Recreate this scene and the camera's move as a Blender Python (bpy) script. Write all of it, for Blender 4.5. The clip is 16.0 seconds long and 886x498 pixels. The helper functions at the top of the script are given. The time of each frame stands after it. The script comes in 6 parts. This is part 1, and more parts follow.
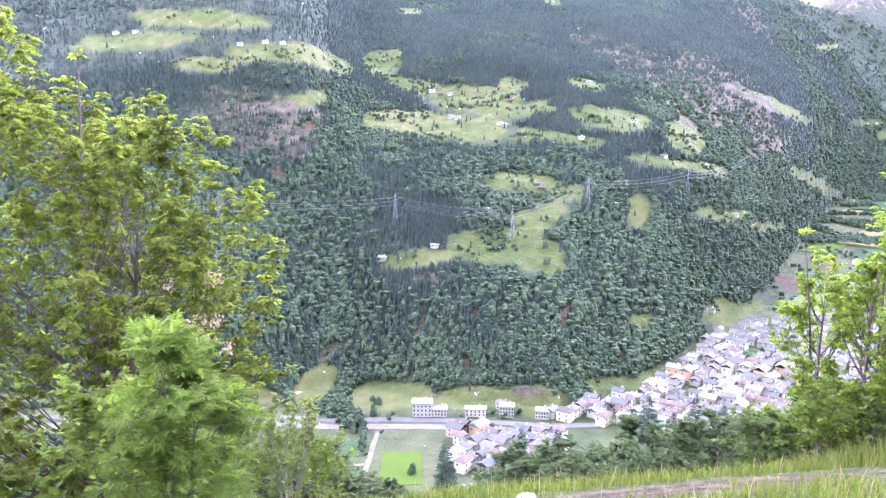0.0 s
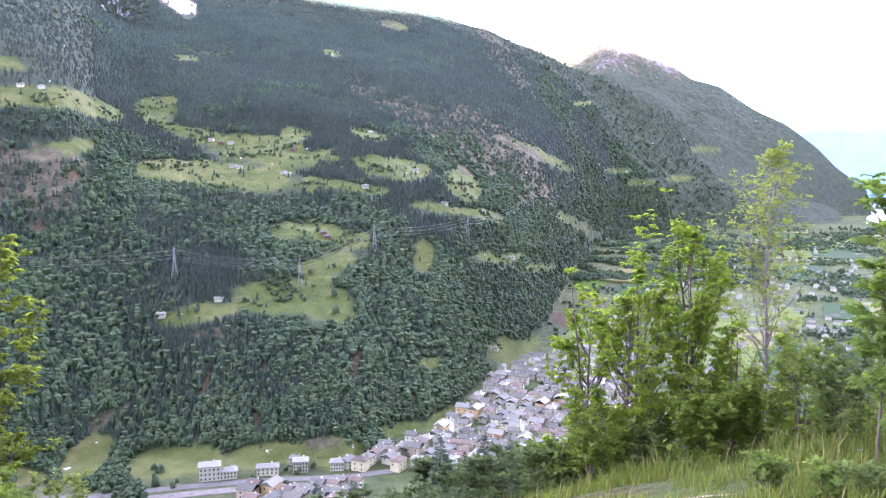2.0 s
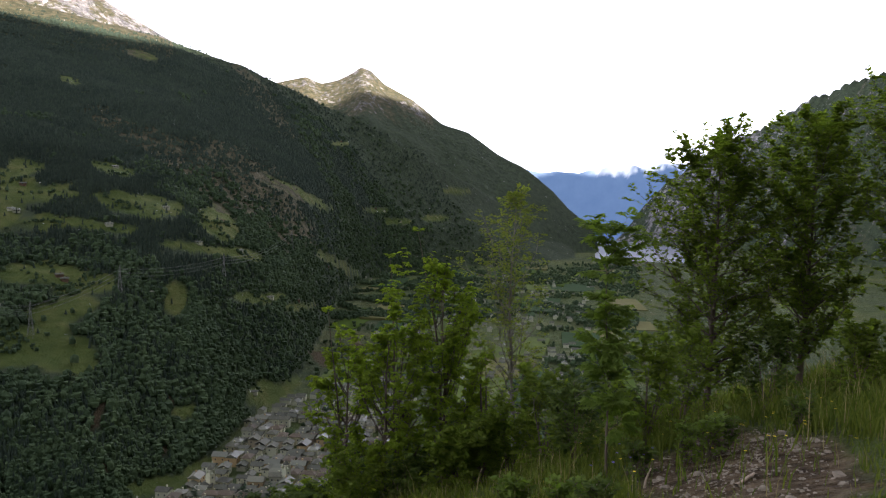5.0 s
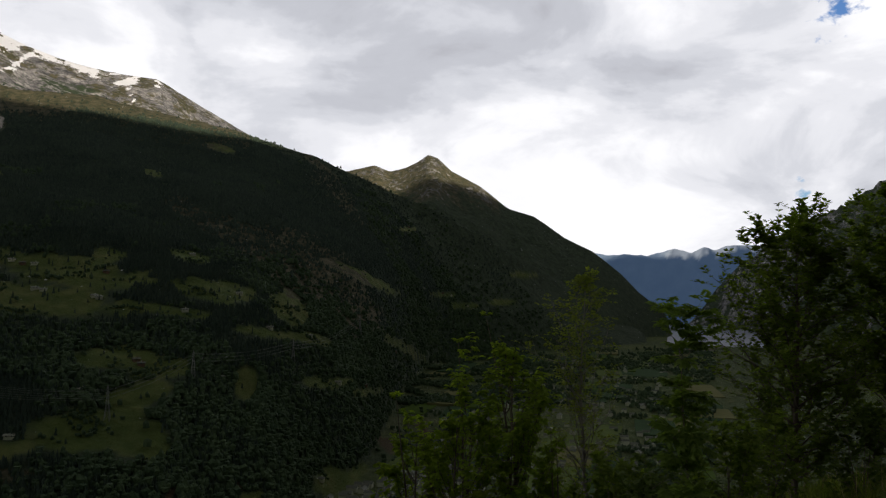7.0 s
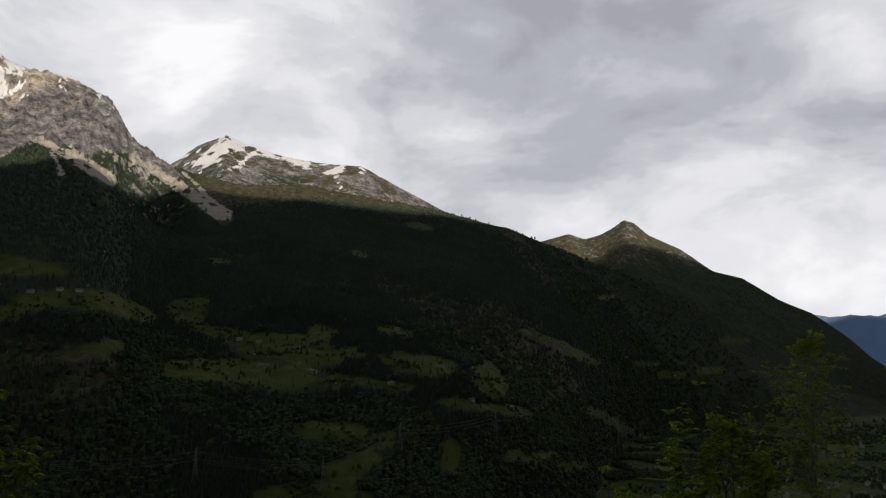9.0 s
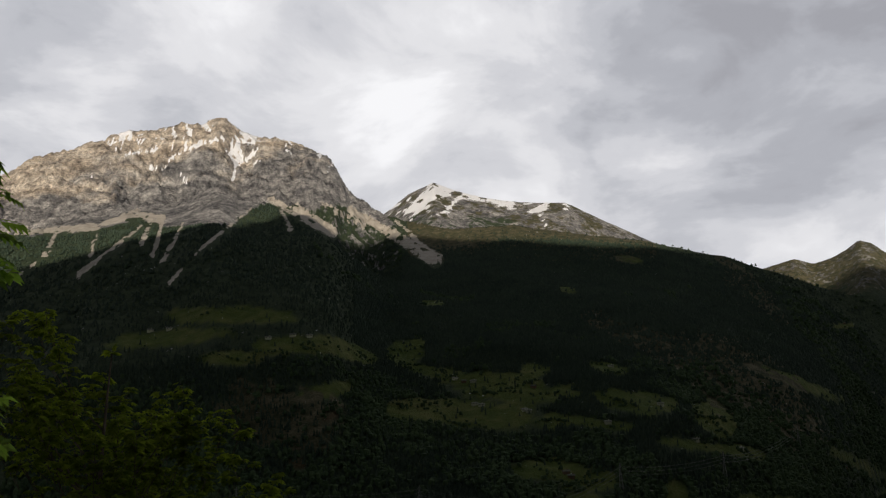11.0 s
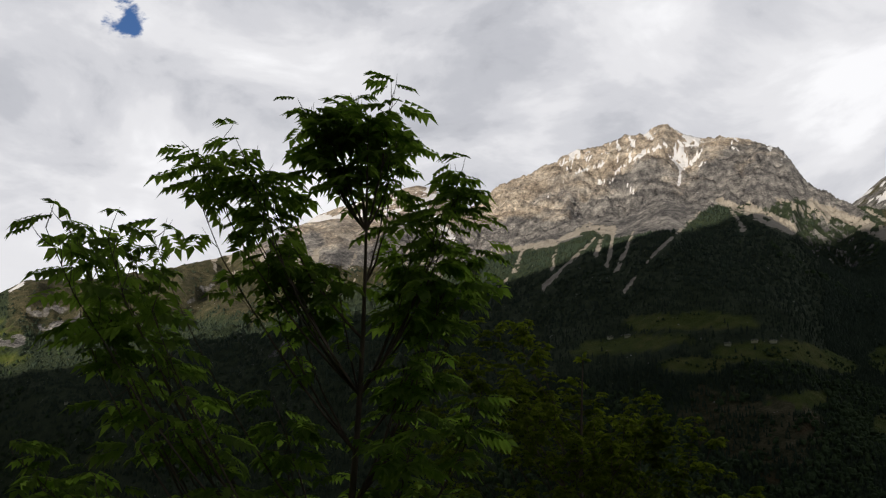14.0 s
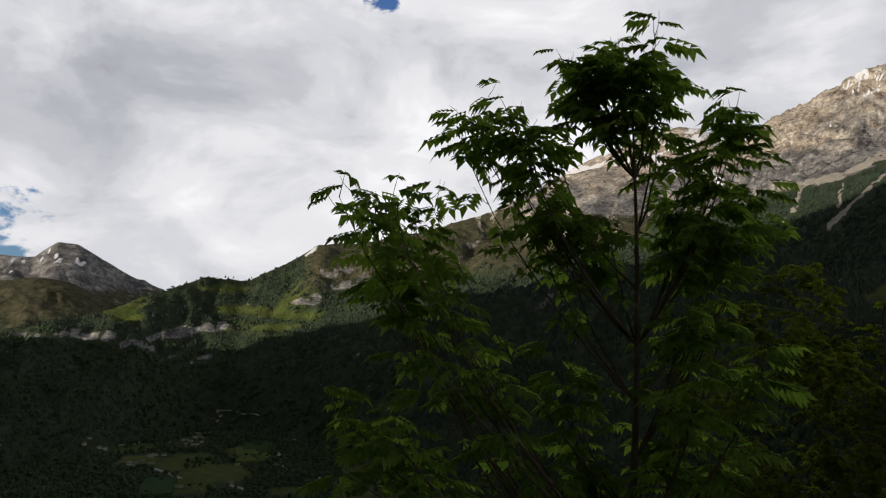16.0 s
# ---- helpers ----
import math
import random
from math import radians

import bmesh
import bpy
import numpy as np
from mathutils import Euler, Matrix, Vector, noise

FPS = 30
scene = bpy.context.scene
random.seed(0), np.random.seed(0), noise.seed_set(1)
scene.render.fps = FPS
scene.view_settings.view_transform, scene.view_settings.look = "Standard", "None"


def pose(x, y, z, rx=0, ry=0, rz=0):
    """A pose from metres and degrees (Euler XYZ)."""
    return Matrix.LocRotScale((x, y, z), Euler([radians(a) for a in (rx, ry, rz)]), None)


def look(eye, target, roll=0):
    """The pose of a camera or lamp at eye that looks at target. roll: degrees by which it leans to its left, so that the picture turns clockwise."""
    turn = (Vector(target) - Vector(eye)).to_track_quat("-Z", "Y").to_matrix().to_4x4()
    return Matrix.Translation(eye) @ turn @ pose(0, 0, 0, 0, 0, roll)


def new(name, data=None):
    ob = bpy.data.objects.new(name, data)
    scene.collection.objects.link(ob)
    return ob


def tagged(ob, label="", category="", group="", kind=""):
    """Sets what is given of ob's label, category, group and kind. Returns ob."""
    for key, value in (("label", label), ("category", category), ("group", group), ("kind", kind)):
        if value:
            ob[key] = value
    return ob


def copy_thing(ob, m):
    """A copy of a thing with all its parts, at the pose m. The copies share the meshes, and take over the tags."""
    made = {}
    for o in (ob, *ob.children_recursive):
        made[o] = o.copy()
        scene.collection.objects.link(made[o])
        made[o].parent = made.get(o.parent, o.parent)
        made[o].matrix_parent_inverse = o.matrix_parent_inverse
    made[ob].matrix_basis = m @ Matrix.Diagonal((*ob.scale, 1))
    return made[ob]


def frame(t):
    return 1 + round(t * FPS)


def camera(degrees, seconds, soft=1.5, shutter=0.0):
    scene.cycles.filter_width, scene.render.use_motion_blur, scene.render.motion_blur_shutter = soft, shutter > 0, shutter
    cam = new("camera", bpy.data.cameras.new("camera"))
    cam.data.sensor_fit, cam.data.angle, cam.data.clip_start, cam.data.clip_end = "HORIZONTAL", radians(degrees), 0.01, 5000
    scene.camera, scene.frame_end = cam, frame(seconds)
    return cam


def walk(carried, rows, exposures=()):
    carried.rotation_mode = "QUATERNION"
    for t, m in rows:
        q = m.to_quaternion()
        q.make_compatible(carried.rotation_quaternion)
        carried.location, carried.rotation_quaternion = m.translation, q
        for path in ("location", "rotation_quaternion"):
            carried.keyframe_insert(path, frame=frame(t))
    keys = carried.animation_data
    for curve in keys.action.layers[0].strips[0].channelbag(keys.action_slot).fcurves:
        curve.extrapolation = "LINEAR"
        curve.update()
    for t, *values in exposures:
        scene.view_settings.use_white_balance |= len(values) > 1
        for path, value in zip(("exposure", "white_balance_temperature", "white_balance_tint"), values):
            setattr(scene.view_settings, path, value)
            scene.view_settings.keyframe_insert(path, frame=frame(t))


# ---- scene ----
# ---- camera ----
cam = camera(58.75, 16.0, soft=1.25)
EYE = 1.6      # eye above the ground at the photographer's feet
ARM = 0.19     # the phone swings round the body at this radius
ROWS = [       # seconds, yaw, pitch, roll
    (0.0, -0.00, -10.50, -0.00), (0.5, -3.94, -9.79, -0.51), (1.0, -8.56, -9.33, -0.44), (1.5, -12.54, -8.32, -0.37),
    (2.0, -15.51, -6.95, 0.24), (2.5, -18.54, -6.40, 0.47), (3.0, -21.82, -5.99, 0.97), (3.5, -24.94, -5.44, 1.19),
    (4.0, -27.98, -5.10, 1.34), (4.2, -28.94, -4.99, 1.29), (5.2, -33.2, -3.6, 1.1), (6.3, -31.54, -0.65, 1.26),
    (6.5, -30.24, 0.09, 0.89), (7.0, -27.93, 2.13, 0.70), (7.5, -24.50, 3.35, 0.13), (8.0, -20.80, 4.32, -0.56),
    (8.5, -16.97, 5.77, -0.76), (8.7, -15.58, 6.38, -0.71), (10.8, -0.79, 10.10, -1.23), (11.0, 1.42, 10.22, -1.38),
    (11.5, 7.58, 10.83, -1.31), (12.0, 16.40, 10.49, -1.28), (12.5, 21.34, 10.73, -0.44), (13.0, 25.72, 11.03, 0.06),
    (13.5, 29.39, 11.09, 0.19), (14.0, 33.92, 10.94, 0.49), (14.5, 37.75, 10.47, 0.57), (15.0, 43.10, 9.40, 0.26),
    (15.5, 47.93, 8.29, 0.02), (16.0, 52.94, 7.30, 0.29),
]
EXPOSURES = [   # seconds, stops, kelvin, tint
    (0.0, 5.18, 5180, 52), (1.0, 5.08, 5150, 53), (2.0, 4.46, 5280, 46), (3.0, 3.78, 5550, 35), (4.2, 2.72, 5880, 24), (6.3, 0.66, 6400, 13),
    (7.0, 0.02, 6500, 10), (8.5, -0.30, 6500, 10), (11.0, -0.36, 6500, 10), (16.0, -0.28, 6500, 10)]
walk(cam, [(t, pose(-ARM * math.sin(radians(yaw)), ARM * math.cos(radians(yaw)), EYE, 90 + pitch, 0, yaw) @ pose(0, 0, 0, 0, 0, roll))
           for t, yaw, pitch, roll in ROWS], EXPOSURES)

# ---- world and sun ----
SUN_AZ, SUN_EL = 180.0, 10.0     # degrees from +y towards +x, and up
HOLES = ((-57.6, 25.2, 1.4), (-83.0, 7.3, 3.2), (54.5, 17.2, 1.8), (52.5, 6.2, 0.8))     # blue gaps: bearing, elevation, size
BANKS = ((14, 17, 8, -0.03), (-75, 13, 8, -0.03), (-4, 19, 4, 0.012), (-28, 15, 9, 0.03), (38, 8, 9, 0.035), (-60, 9, 8, 0.03), (-45, 22, 9, 0.04))     # darker and brighter banks: bearing, elevation, size, change


def sky_world():
    world = bpy.data.worlds.new("evening_sky")
    world.use_nodes = True
    scene.world = world
    nt = world.node_tree
    nt.nodes.clear()
    N, L = nt.nodes.new, nt.links.new
    out, bg = N("ShaderNodeOutputWorld"), N("ShaderNodeBackground")
    sky = N("ShaderNodeTexSky")
    sky.sky_type, sky.sun_disc = "NISHITA", False
    sky.sun_elevation, sky.sun_rotation = radians(SUN_EL), radians(SUN_AZ)
    blue = N("ShaderNodeMix")
    blue.data_type, blue.blend_type = "RGBA", "MULTIPLY"
    blue.inputs[0].default_value = 1.0
    blue.inputs[7].default_value = (0.055, 0.080, 0.135, 1)
    L(sky.outputs[0], blue.inputs[6])
    co, sep = N("ShaderNodeTexCoord"), N("ShaderNodeSeparateXYZ")
    L(co.outputs["Generated"], sep.inputs[0])

    def m(op, a, b=None, clamp=False):
        n = N("ShaderNodeMath")
        n.operation, n.use_clamp = op, clamp
        for i, v in enumerate((a, b)):
            if v is None:
                continue
            if isinstance(v, (int, float)):
                n.inputs[i].default_value = v
            else:
                L(v, n.inputs[i])
        return n.outputs[0]
    def cloud_noise(scale, detail, rough, offset, distort=0.1):
        mp, n = N("ShaderNodeMapping"), N("ShaderNodeTexNoise")
        mp.inputs["Location"].default_value, mp.inputs["Scale"].default_value = offset, (1, 1, 1.9)
        L(co.outputs["Generated"], mp.inputs[0])
        L(mp.outputs[0], n.inputs["Vector"])
        n.inputs["Scale"].default_value, n.inputs["Detail"].default_value = scale, detail
        n.inputs["Roughness"].default_value, n.inputs["Distortion"].default_value = rough, distort
        return n.outputs["Fac"]

    def ramp(fac, *stops):
        r = N("ShaderNodeValToRGB")
        r.color_ramp.interpolation = "EASE"
        while len(r.color_ramp.elements) < len(stops):
            r.color_ramp.elements.new(0.5)
        for el, (p, c) in zip(r.color_ramp.elements, stops):
            el.position, el.color = p, (*c, 1)
        L(fac, r.inputs[0])
        return r.outputs[0]
    # cover: a nearly closed deck with a few blue holes; shade: grey bellies and bright thin edges
    cover = ramp(cloud_noise(3.2, 6, 0.55, (3.1, 7.7, 0)), (0.15, (0, 0, 0)), (0.24, (1, 1, 1)))
    ragged = m("MULTIPLY", m("SUBTRACT", cloud_noise(22.0, 5, 0.6, (1.3, 0.2, 4), 0.2), 0.45), 6.0)

    def away_from(az, el, size):
        """0 in that direction, 1 at size degrees from it."""
        dot = N("ShaderNodeVectorMath")
        dot.operation = "DOT_PRODUCT"
        L(co.outputs["Generated"], dot.inputs[0])
        a, e = radians(az), radians(el)
        dot.inputs[1].default_value = (math.sin(a) * math.cos(e), math.cos(a) * math.cos(e), math.sin(e))
        return m("DIVIDE", m("SUBTRACT", 1.0, dot.outputs["Value"]), 1 - math.cos(radians(size)))
    for az, el, size in HOLES:
        gone = m("ADD", away_from(az, el, size), ragged)
        cover = m("MULTIPLY", cover, ramp(gone, (0.15, (0, 0, 0)), (1.0, (1, 1, 1))))
    lumps = cloud_noise(4.6, 9, 0.55, (0.4, 2.0, 5), 0.35)
    body = m("ADD", m("MULTIPLY", lumps, 0.56), m("MULTIPLY", cloud_noise(1.8, 3, 0.5, (8.2, 1.0, 2)), 0.44))
    for az, el, size, change in BANKS:
        body = m("ADD", body, m("MULTIPLY", m("DIVIDE", change, m("ADD", 1.0, m("POWER", away_from(az, el, size), 2.0))), 1.0))
    shade = ramp(body, (0.34, (0.36, 0.365, 0.40)), (0.41, (0.43, 0.44, 0.48)), (0.46, (0.52, 0.53, 0.57)), (0.51, (0.63, 0.635, 0.67)), (0.57, (0.76, 0.76, 0.785)), (0.65, (0.92, 0.92, 0.94)))
    mix = N("ShaderNodeMix")
    mix.data_type = "RGBA"
    L(cover, mix.inputs[0])
    L(blue.outputs[2], mix.inputs[6])
    L(shade, mix.inputs[7])
    # overhead and over the mountain behind, where the low sun is hidden, the unseen sky is dimmed to lower the fill
    # light; the open east stays bright
    high = ramp(sep.outputs[2], (0.46, (1, 1, 1)), (0.64, (0.27, 0.272, 0.278)))
    west = ramp(m("ADD", m("MULTIPLY", sep.outputs[1], 0.5), 0.5, True), (0.36, (0.46, 0.46, 0.46)), (0.54, (1, 1, 1)))
    deck = N("ShaderNodeMix")
    deck.data_type, deck.blend_type = "RGBA", "MULTIPLY"
    deck.inputs[0].default_value = 1.0
    L(high, deck.inputs[6])
    L(west, deck.inputs[7])
    thin = deck.outputs[2]
    dome = N("ShaderNodeMix")
    dome.data_type, dome.blend_type = "RGBA", "MULTIPLY"
    dome.inputs[0].default_value = 1.0
    L(mix.outputs[2], dome.inputs[6])
    L(thin, dome.inputs[7])
    L(dome.outputs[2], bg.inputs[0])
    bg.inputs[1].default_value = 1.3
    L(bg.outputs[0], out.inputs[0])


sky_world()
sun = new("evening_sun", bpy.data.lights.new("evening_sun", "SUN"))
sun.data.energy, sun.data.angle, sun.data.color = 5.0, radians(0.6), (1.0, 0.88, 0.73)
_a, _e = radians(SUN_AZ), radians(SUN_EL)
_to_sun = Vector((math.sin(_a) * math.cos(_e), math.cos(_a) * math.cos(_e), math.sin(_e)))
sun.matrix_world = look(_to_sun * 50, (0, 0, 0))


# ---- lie of the land ----
# The land is one sheet, written round the photographer: az in degrees from +y towards +x, r in metres. Heights are from the eye here.
def _hash(ix, iy, seed):
    h = (ix.astype(np.int64) * 374761393 + iy.astype(np.int64) * 668265263 + seed * 974711) & 0x7FFFFFFF
    h = ((h ^ (h >> 13)) * 1274126177) & 0x7FFFFFFF
    return ((h ^ (h >> 16)) & 0xFFFF) / 65535.0


def vnoise(x, y, seed=0):
    ix, iy = np.floor(x), np.floor(y)
    fx, fy = x - ix, y - iy
    fx, fy = fx * fx * (3 - 2 * fx), fy * fy * (3 - 2 * fy)
    a, b = _hash(ix, iy, seed), _hash(ix + 1, iy, seed)
    c, d = _hash(ix, iy + 1, seed), _hash(ix + 1, iy + 1, seed)
    return (a + (b - a) * fx) * (1 - fy) + (c + (d - c) * fx) * fy


def fbm(x, y, octaves=4, seed=0, gain=0.5):
    s, amp, tot = 0.0, 1.0, 0.0
    for k in range(octaves):
        s = s + amp * (vnoise(x, y, seed + k) * 2 - 1)
        tot += amp
        x, y, amp = x * 2.03 + 17.3, y * 2.03 - 9.1, amp * gain
    return s / tot


def ridged(x, y, octaves=4, seed=0):
    s, amp, tot = 0.0, 1.0, 0.0
    for k in range(octaves):
        s = s + amp * (1 - np.abs(vnoise(x, y, seed + k) * 2 - 1) * 2)
        tot += amp
        x, y, amp = x * 2.1 + 5.3, y * 2.1 + 3.7, amp * 0.55
    return s / tot


def step(a, b, v):
    u = np.clip((v - a) / (b - a), 0, 1)
    return u * u * (3 - 2 * u)


# crest lines: az, elevation in degrees, distance
FRONT = np.array([
    (-110, -3, 2300), (-95, -1, 2300), (-82, 1.0, 2300), (-76, 2.4, 2450), (-72, 4.1, 2600), (-69.5, 5.0, 2650), (-66.8, 4.8, 2650),
    (-64.5, 5.9, 2750), (-62.1, 7.4, 2800), (-58, 7.8, 2850), (-53.3, 8.9, 2900), (-48.6, 10.2, 2950), (-44, 12.4, 3000), (-38, 13.2, 3100),
    (-31.5, 14.1, 3200), (-29.5, 15.5, 3250), (-27.4, 16.3, 3250), (-24, 17.7, 3300), (-21.4, 18.0, 3300), (-17.5, 19.1, 3300),
    (-16.1, 18.25, 3280), (-12.1, 17.7, 3250), (-9.6, 16.7, 3200), (-8.7, 14.8, 3150), (-7, 13.5, 3050), (-5.8, 12.7, 2950),
    (-0.7, 11.7, 2800), (3.5, 11.7, 2750), (7.6, 10.9, 2700), (13.5, 10.15, 2700)])
FRONT_SOUTH = np.array([
    (15, 9.7, 2700), (16.6, 9.2, 2700), (18.6, 8.7, 2700), (20.3, 7.9, 2700), (21.1, 7.55, 2700), (22.7, 6.9, 2700), (24.4, 6.15, 2700), (25.8, 5.5, 2700), (26.7, 5.4, 2720),
    (28.5, 4.2, 2800), (29.8, 3.6, 2850), (32, 2.4, 2950), (35, 0.7, 3150), (38, -1.0, 3400), (41, -2.6, 3700), (42.5, -3.3, 4000), (43.5, -9, 4000), (60, -12, 4300)])
FRONT = np.vstack([FRONT, FRONT_SOUTH])
FOOT = np.array([   # where the far slope meets the valley floor: az, distance
    (-110, 1500), (-82, 1550), (-76, 1650), (-70, 2100), (-62, 1700), (-50, 1000), (-35, 720), (-17, 640), (-10, 635), (-2, 610), (5, 615), (9.3, 600), (11.4, 628), (15.5, 668), (17.4, 725),
    (18.8, 805), (20.5, 885), (22.6, 940), (24.6, 1364), (26.2, 2100), (28.2, 2320), (33, 2620), (38, 2920), (41, 3080), (43.4, 3230), (44.3, 3420), (45.2, 4200), (60, 4300)])
SNOW_RIDGE = np.array([(-50, 8), (-46, 11.5), (-43.1, 13.3), (-41.5, 13.9), (-37.8, 15.1), (-35.9, 15.6), (-34.3, 15.4), (-32.1, 13.9), (-29, 11), (-25, 6)])
SNOW_PEAK = np.array([(-10, 9), (-7, 11.6), (-5.7, 12.9), (-4, 14.2), (-2, 15.1), (-0.6, 14.5), (1.5, 13.9), (4.8, 13.4), (7.7, 13.2), (9.3, 12.4), (13.9, 9.9), (17, 7), (22, 2)])
CONE_PEAK = np.array([(15, 5), (19, 7.3), (20.3, 7.6), (21.1, 7.7), (21.9, 7.9), (22.9, 8.1), (24, 7.7), (25.2, 8.0), (26, 8.4), (26.8, 8.95), (27.5, 8.7), (28.5, 7.75), (30.6, 6.7),
                      (32.6, 5.15), (34.5, 4.55), (36.7, 3.0), (38.7, 2.05), (40.8, 0.4), (41.9, -0.8), (43, -1.7), (43.8, -2.3), (44.4, -5), (48, -9)])
LAKE_WALL = np.array([(43.5, -5, 4820), (44.5, -3.4, 4820), (45.4, -2.7, 4820), (46.5, -1.3, 4810), (48.1, 0.8, 4780), (51.4, 3.5, 4700), (55.3, 5.3, 4450), (56.6, 6.2, 4400), (57.7, 7.0, 4350),
                      (58.6, 7.1, 4300), (59.5, 7.7, 4250), (62, 8.4, 4100), (70, 9.5, 3700), (85, 9, 3400), (100, 8, 3200), (120, 6, 3200)])
NORTH_PEAK = np.array([(-110, 2), (-90, 5), (-82.4, 5.9), (-80.5, 5.9), (-79.2, 6.9), (-77.9, 6.8), (-76.4, 5.9), (-74.3, 4.8), (-72, 3.9), (-66, 2)])
NORTH_HILL = np.array([(-105, 0), (-90, 3), (-82.3, 4.1), (-79.1, 4.6), (-75.6, 3.1), (-73.4, 2.5), (-68, 1)])


FINE_AZ = np.arange(-115, 66, 0.25)


def smoothed(values, sigma):
    """Rounds a line that was given corner by corner; sigma in degrees."""
    k = np.exp(-0.5 * (np.arange(-60, 61) * 0.25 / sigma) ** 2)
    return np.convolve(np.pad(values, 60, mode="edge"), k / k.sum(), mode="valid")


FRONT_EL = smoothed(np.interp(FINE_AZ, FRONT[:, 0], FRONT[:, 1]), 0.3)
FRONT_R = smoothed(np.interp(FINE_AZ, FRONT[:, 0], FRONT[:, 2]), 3.0)
FOOT_R = smoothed(np.interp(FINE_AZ, FOOT[:, 0], FOOT[:, 1]), 1.0)


def tan_at(table, az):
    return np.tan(np.radians(np.interp(az, table[:, 0], table[:, 1], left=-30, right=-30)))


def ridge(az, r, table, far, front=0.8, back=0.9, soft=0.0):
    rc = np.interp(az, table[:, 0], table[:, 2]) if far is None else far
    zc = tan_at(table, az) * rc
    if soft:
        tilt = np.interp(az, FINE_AZ, smoothed(np.interp(FINE_AZ, table[:, 0], table[:, 1], left=-30, right=-30), soft))
        zc = np.where((az < -95) | (az > 65), zc, np.tan(np.radians(tilt)) * rc)
    return np.where(r < rc, zc - front * (rc - r), zc - back * (r - rc)), rc


LAKE_Z = -250.0


def floor_height(az, r):
    z = -240.0 - 7 * step(1500, 3100, r)
    z = z + 42 * step(-30, -66, az) * step(600, 1900, r)
    lake = step(43.6, 44.5, az) * (1 - step(49.2, 50.8, az)) * step(3215, 3275, r)
    return z - 14 * lake


# the ridge behind: its height along the slope
RIDGE_E = [-5000, -3200, -2330, -2240, -2085, -1900, -1743, -1587, -1315, -1077, -872, -790, -720, -640, -527, -318, -162, -17, 128, 268, 481, 640, 850, 1071, 1281, 1500, 1834, 3500]
RIDGE_TOP = [60, 110, 200, 290, 400, 450, 486, 575, 620, 780, 790, 1020, 1290, 1400, 1384, 1331, 1261, 1219, 1170, 1150, 1160, 1150, 1100, 1150, 1290, 1290, 1150, 900]


